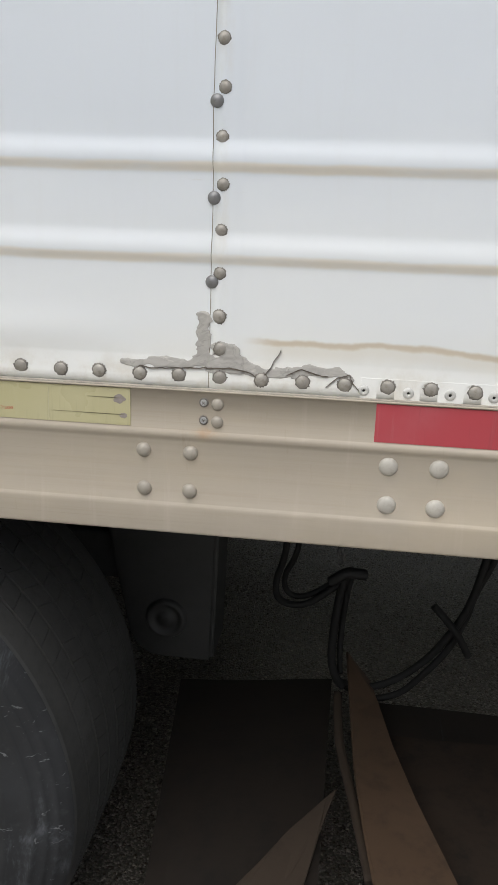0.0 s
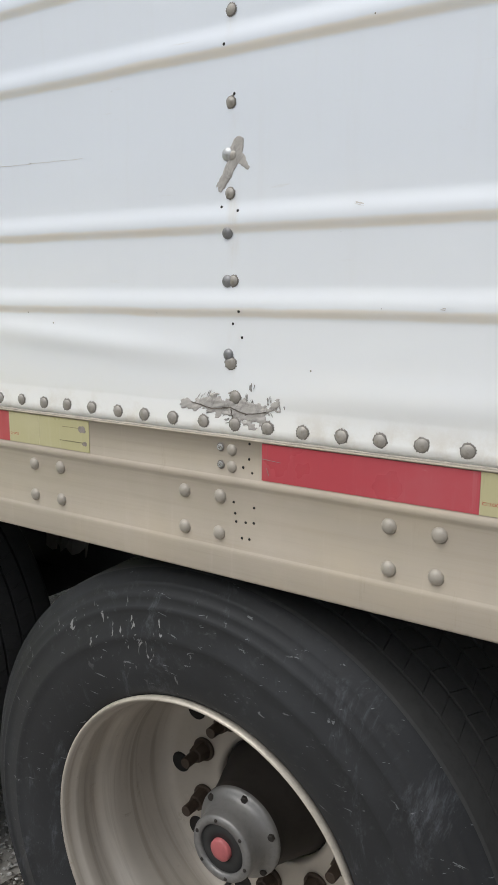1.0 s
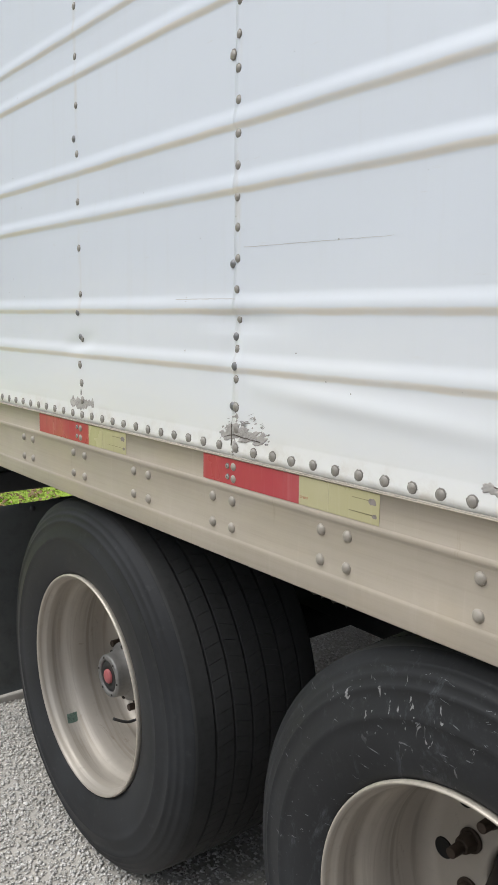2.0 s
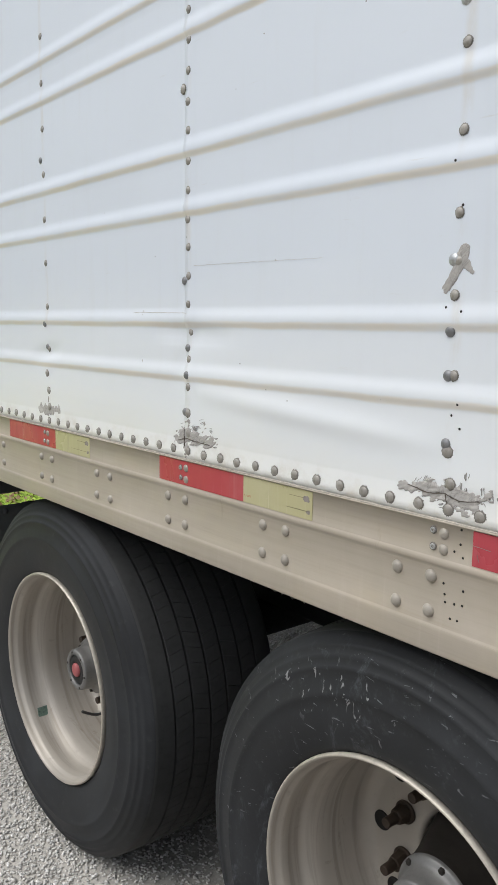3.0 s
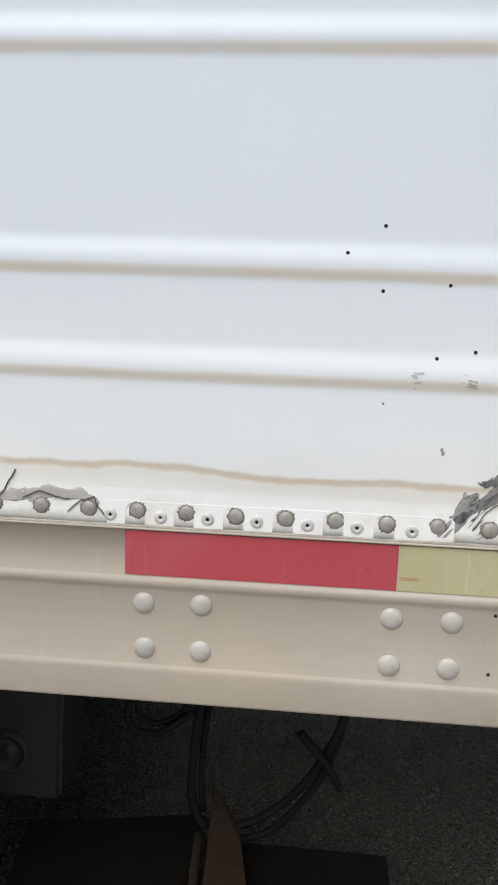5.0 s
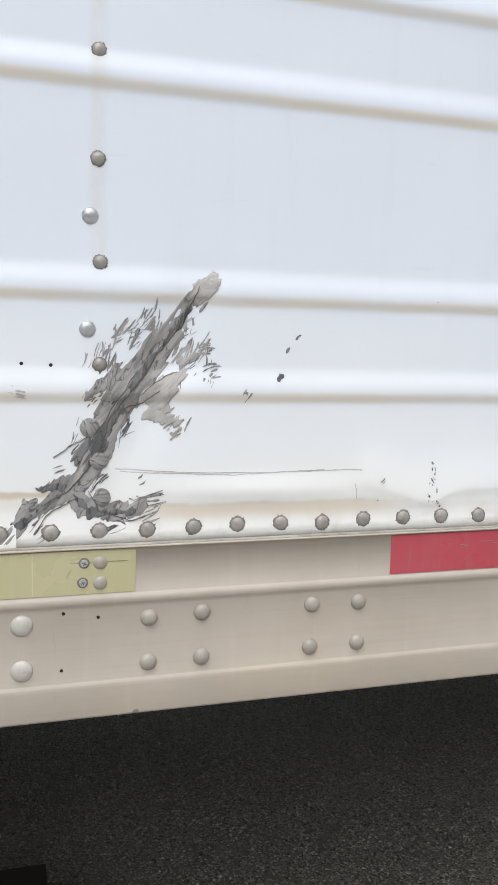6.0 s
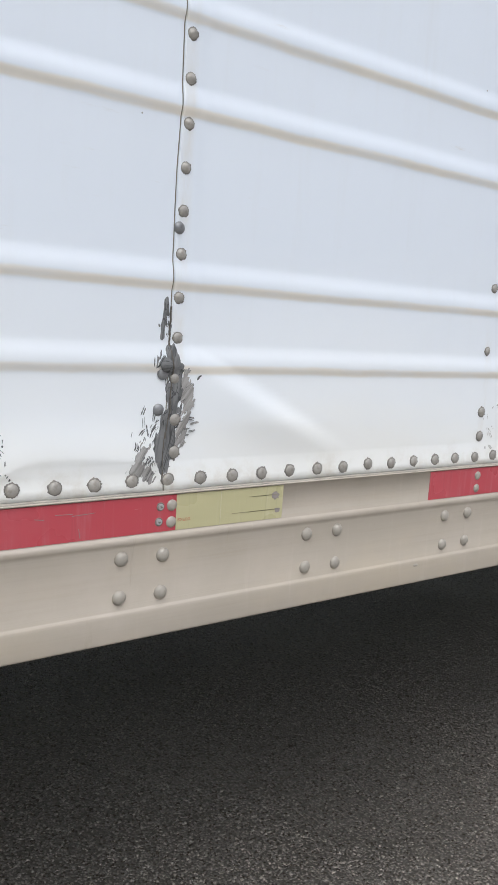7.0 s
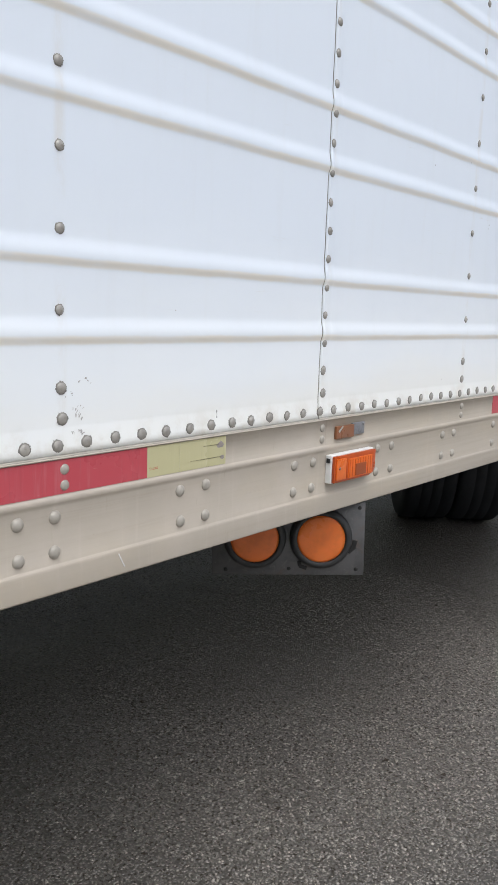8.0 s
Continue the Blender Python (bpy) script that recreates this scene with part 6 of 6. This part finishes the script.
def blades(name, count, place, mat, seed, long, lean, wide):
    rng = np.random.default_rng(seed)
    pos = place(rng, count)
    count = len(pos)
    a = rng.random(count) * 2 * math.pi
    h = long * (0.5 + rng.random(count))
    d = np.stack([np.cos(a), np.sin(a), 0 * a], 1)
    s = np.stack([-np.sin(a), np.cos(a), 0 * a], 1) * wide
    tip = pos + d * (lean * h)[:, None] + np.array([0, 0, 1.0]) * (h * (1 - 0.5 * lean))[:, None]
    mid = pos + d * (0.35 * lean * h)[:, None] + np.array([0, 0, 1.0]) * (0.55 * h)[:, None]
    v = np.stack([pos - s, pos + s, mid + 0.8 * s, mid - 0.8 * s, tip], 1).reshape(-1, 3)
    k = 5 * np.arange(count)
    faces = [(i, i + 1, i + 2, i + 3) for i in k.tolist()] + [(i + 3, i + 2, i + 4) for i in k.tolist()]
    return mesh_of(name, v.tolist(), faces, mat)


def grass_place(rng, n):
    x = -4.2 - 9 * rng.random(n)
    y = 0.2 + 4.3 * rng.random(n)
    keep = rng.random(n) < np.clip((-x - 5.1) * 1.2 + 0.25 * np.sin(y * 5) + 0.12, 0.04, 1)
    return np.stack([x, y, 0.05 + 0 * x + 0.5 * np.maximum(0, ((-x - 3.76) / 20) ** 0.625 - 0.45)], 1)[keep]


def leaf_place(rng, n):
    x = -3.8 - 4.0 * rng.random(n)
    y = 0.0 + 3.6 * rng.random(n)
    return np.stack([x, y, 0.085 + 0 * x], 1)


tagged(lay(new("grass", blades("grass", 60000, grass_place, M_GRASS, 11, 0.045, 0.9, 0.007))), "sunlit yellow green grass behind the trailer", "grass", kind="stuff")
tagged(lay(new("dry_leaves", blades("dry_leaves", 3500, leaf_place, M_LEAF, 13, 0.03, 1.6, 0.012))), "dry brown leaves on the verge", "leaves", kind="stuff")


# ---- leaves and bark lying on the asphalt ----
def dead_leaf(seed):
    rng = random.Random(seed)
    n = 9
    rim = [(0.012 * (0.6 + 0.5 * rng.random()) * math.cos(2 * math.pi * i / n), 0.007 * (0.5 + 0.7 * rng.random()) * math.sin(2 * math.pi * i / n), 0.001 + 0.004 * rng.random()) for i in range(n)]
    verts = rim + [(0, 0, 0.0012)] + [(x, y, zz - 0.0008) for x, y, zz in rim] + [(0, 0, 0.0004)]
    faces = [(i, (i + 1) % n, n) for i in range(n)] + [(n + 1 + (i + 1) % n, n + 1 + i, 2 * n + 1) for i in range(n)] + [(i, n + 1 + i, n + 1 + (i + 1) % n, (i + 1) % n) for i in range(n)]
    return mesh_of("dead_leaf", verts, faces, M_DEAD)


for i, (lx, ly) in enumerate(((3.10, 0.08), (3.05, 0.25), (2.77, 1.08), (3.73, 1.14), (4.06, 0.86), (4.40, 0.77), (2.14, 1.02), (2.62, 0.35))):
    leaf = tagged(new("dead_leaf", dead_leaf(i)), "small dark curled dead leaf on the asphalt", "leaf", "leaves on the asphalt")
    leaf.matrix_world = pose(lx, ly, GROUND + 0.0052, 0, 0, 47 * i)


# ---- cardboard under the trailer ----
def sheet_card(name, outline, thick, mat, curl, seed):
    """A flattened piece of box: two liners and a core, slightly buckled."""
    bm = bmesh.new()
    vs = [bm.verts.new((x, y, 0)) for x, y in outline]
    bm.faces.new(vs)
    bmesh.ops.subdivide_edges(bm, edges=bm.edges[:], cuts=8, use_grid_fill=True)
    for v in bm.verts:
        v.co.z = 0.006 + curl * (0.5 + 0.5 * fbm(v.co.x * 3, v.co.y * 3, seed))
    out = bmesh.ops.extrude_face_region(bm, geom=bm.faces[:])
    for v in out["geom"]:
        if isinstance(v, bmesh.types.BMVert):
            v.co.z += thick
    bmesh.ops.recalc_face_normals(bm, faces=bm.faces[:])
    return bm_mesh(name, bm, mat)


def carton(label, top, height, mat_top, seed):
    """A closed carton standing on the ground: four side panels under a sagging lid."""
    ob = tagged(lay(new("cardboard_box")), label, "cardboard box")
    h = height - GROUND
    part("lid", sheet_card("lid", top, 0.005, mat_top, 0.012, seed), ob, "", pose(0, 0, h - 0.012))
    n = len(top)
    for i in range(n):
        (ax, ay), (bx, by) = top[i], top[(i + 1) % n]
        ln = math.hypot(bx - ax, by - ay)
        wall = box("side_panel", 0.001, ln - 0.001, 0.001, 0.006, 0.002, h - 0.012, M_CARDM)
        part("side_panel", wall, ob, "", Matrix.Translation((ax, ay, 0)) @ Matrix.Rotation(math.atan2(by - ay, bx - ax), 4, "Z"))
    return ob


c1 = carton("dark cardboard box with a loose flap under the trailer", [(-0.315, 0.06), (-0.030, 0.12), (-0.027, 0.834), (-0.398, 0.764)], 0.340, M_CARDD, 1.0)
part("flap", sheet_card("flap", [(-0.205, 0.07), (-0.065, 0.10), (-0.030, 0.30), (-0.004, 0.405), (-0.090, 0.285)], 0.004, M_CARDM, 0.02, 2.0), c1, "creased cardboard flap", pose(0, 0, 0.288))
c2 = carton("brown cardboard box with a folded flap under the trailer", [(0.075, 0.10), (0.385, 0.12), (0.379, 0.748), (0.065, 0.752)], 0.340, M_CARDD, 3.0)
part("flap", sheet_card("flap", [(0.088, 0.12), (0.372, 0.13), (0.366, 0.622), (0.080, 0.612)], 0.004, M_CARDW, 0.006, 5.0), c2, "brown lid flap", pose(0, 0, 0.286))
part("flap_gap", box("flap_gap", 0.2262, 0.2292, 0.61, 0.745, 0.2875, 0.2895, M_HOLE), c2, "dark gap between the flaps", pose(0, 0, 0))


def upright():
    """A stiff strip of box standing out of the lid and leaning back to a point."""
    pts = [(0.006, 0.795, 0.392), (0.064, 0.736, 0.352), (0.080, 0.660, 0.348), (0.106, 0.518, 0.345), (0.144, 0.360, 0.345), (0.222, 0.090, 0.345), (0.074, 0.060, 0.352), (0.046, 0.270, 0.352), (0.030, 0.420, 0.352), (0.020, 0.600, 0.356)]
    verts = pts + [(x - 0.004, y + 0.003, zz - 0.004) for x, y, zz in pts]
    n = len(pts)
    quads = [(0, 1, 2, 9), (9, 2, 3, 8), (8, 3, 4, 7), (7, 4, 5, 6)]
    faces = quads + [tuple(q + n for q in f[::-1]) for f in quads] + [(i, i + n, (i + 1) % n + n, (i + 1) % n) for i in range(n)]
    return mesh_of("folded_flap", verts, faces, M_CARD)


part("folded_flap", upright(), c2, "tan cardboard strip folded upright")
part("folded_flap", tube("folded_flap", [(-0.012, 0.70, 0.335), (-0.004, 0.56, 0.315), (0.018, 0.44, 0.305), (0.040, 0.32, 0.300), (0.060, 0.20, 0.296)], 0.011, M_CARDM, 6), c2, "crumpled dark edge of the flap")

# ---- the far wheels of the tractor ----
def far_tyre(x, y):
    w = tagged(new("tractor_wheel"), "black truck tyre standing in shade beyond the trailer", "tyre")
    w.matrix_world = pose(x, y, 0.50 + GROUND, 0, 0, 38)
    part("tyre", lathe("tyre", [(0.29, 0.03), (0.33, 0.005), (0.40, -0.012), (0.455, -0.010), (0.482, -0.002), (0.494, 0.010), (0.5, 0.030), (0.5, 0.080), (0.496, 0.083), (0.496, 0.089), (0.5, 0.092), (0.5, 0.146), (0.496, 0.149), (0.496, 0.155), (0.5, 0.158), (0.5, 0.212), (0.496, 0.215), (0.496, 0.221), (0.5, 0.224), (0.5, 0.276), (0.494, 0.298), (0.482, 0.310), (0.455, 0.318), (0.40, 0.320), (0.33, 0.303), (0.29, 0.28)], M_FARTYRE, 64), w)
    # rim given plain black too, for the same shade
    part("rim", lathe("rim", [(0.295, 0.03), (0.28, 0.02), (0.27, 0.06), (0.20, 0.09), (0.0, 0.09)], M_BLACK, 40), w)


for wx, wy in ((6.235, 1.320), (6.032, 1.580)):
    far_tyre(wx, wy)

# ---- unseen walls added to close the yard and block low sky light ----
def blocking_wall(name, x0, x1, y0, y1, high=5.5):
    return tagged(new(name, box(name, x0, x1, y0, y1, -0.1, high, M_UNSEENWALL)), "plain grey green wall added out of view to block low sky light", "wall", kind="structure")


# the near north wall cuts the light that reaches under the trailer
blocking_wall("added_wall_north", -2.6, 34, 6.0, 6.4, 4.5)
blocking_wall("added_wall_north_return", -2.6, -2.2, 6.404, 17)
blocking_wall("added_wall_northwest", -30, -2.604, 17, 17.4)
blocking_wall("added_wall_south", -30, 34, -17.4, -17)
blocking_wall("added_wall_west", -30.4, -30.004, -17, 17)
blocking_wall("added_wall_east", 34.004, 34.4, -17, 17)
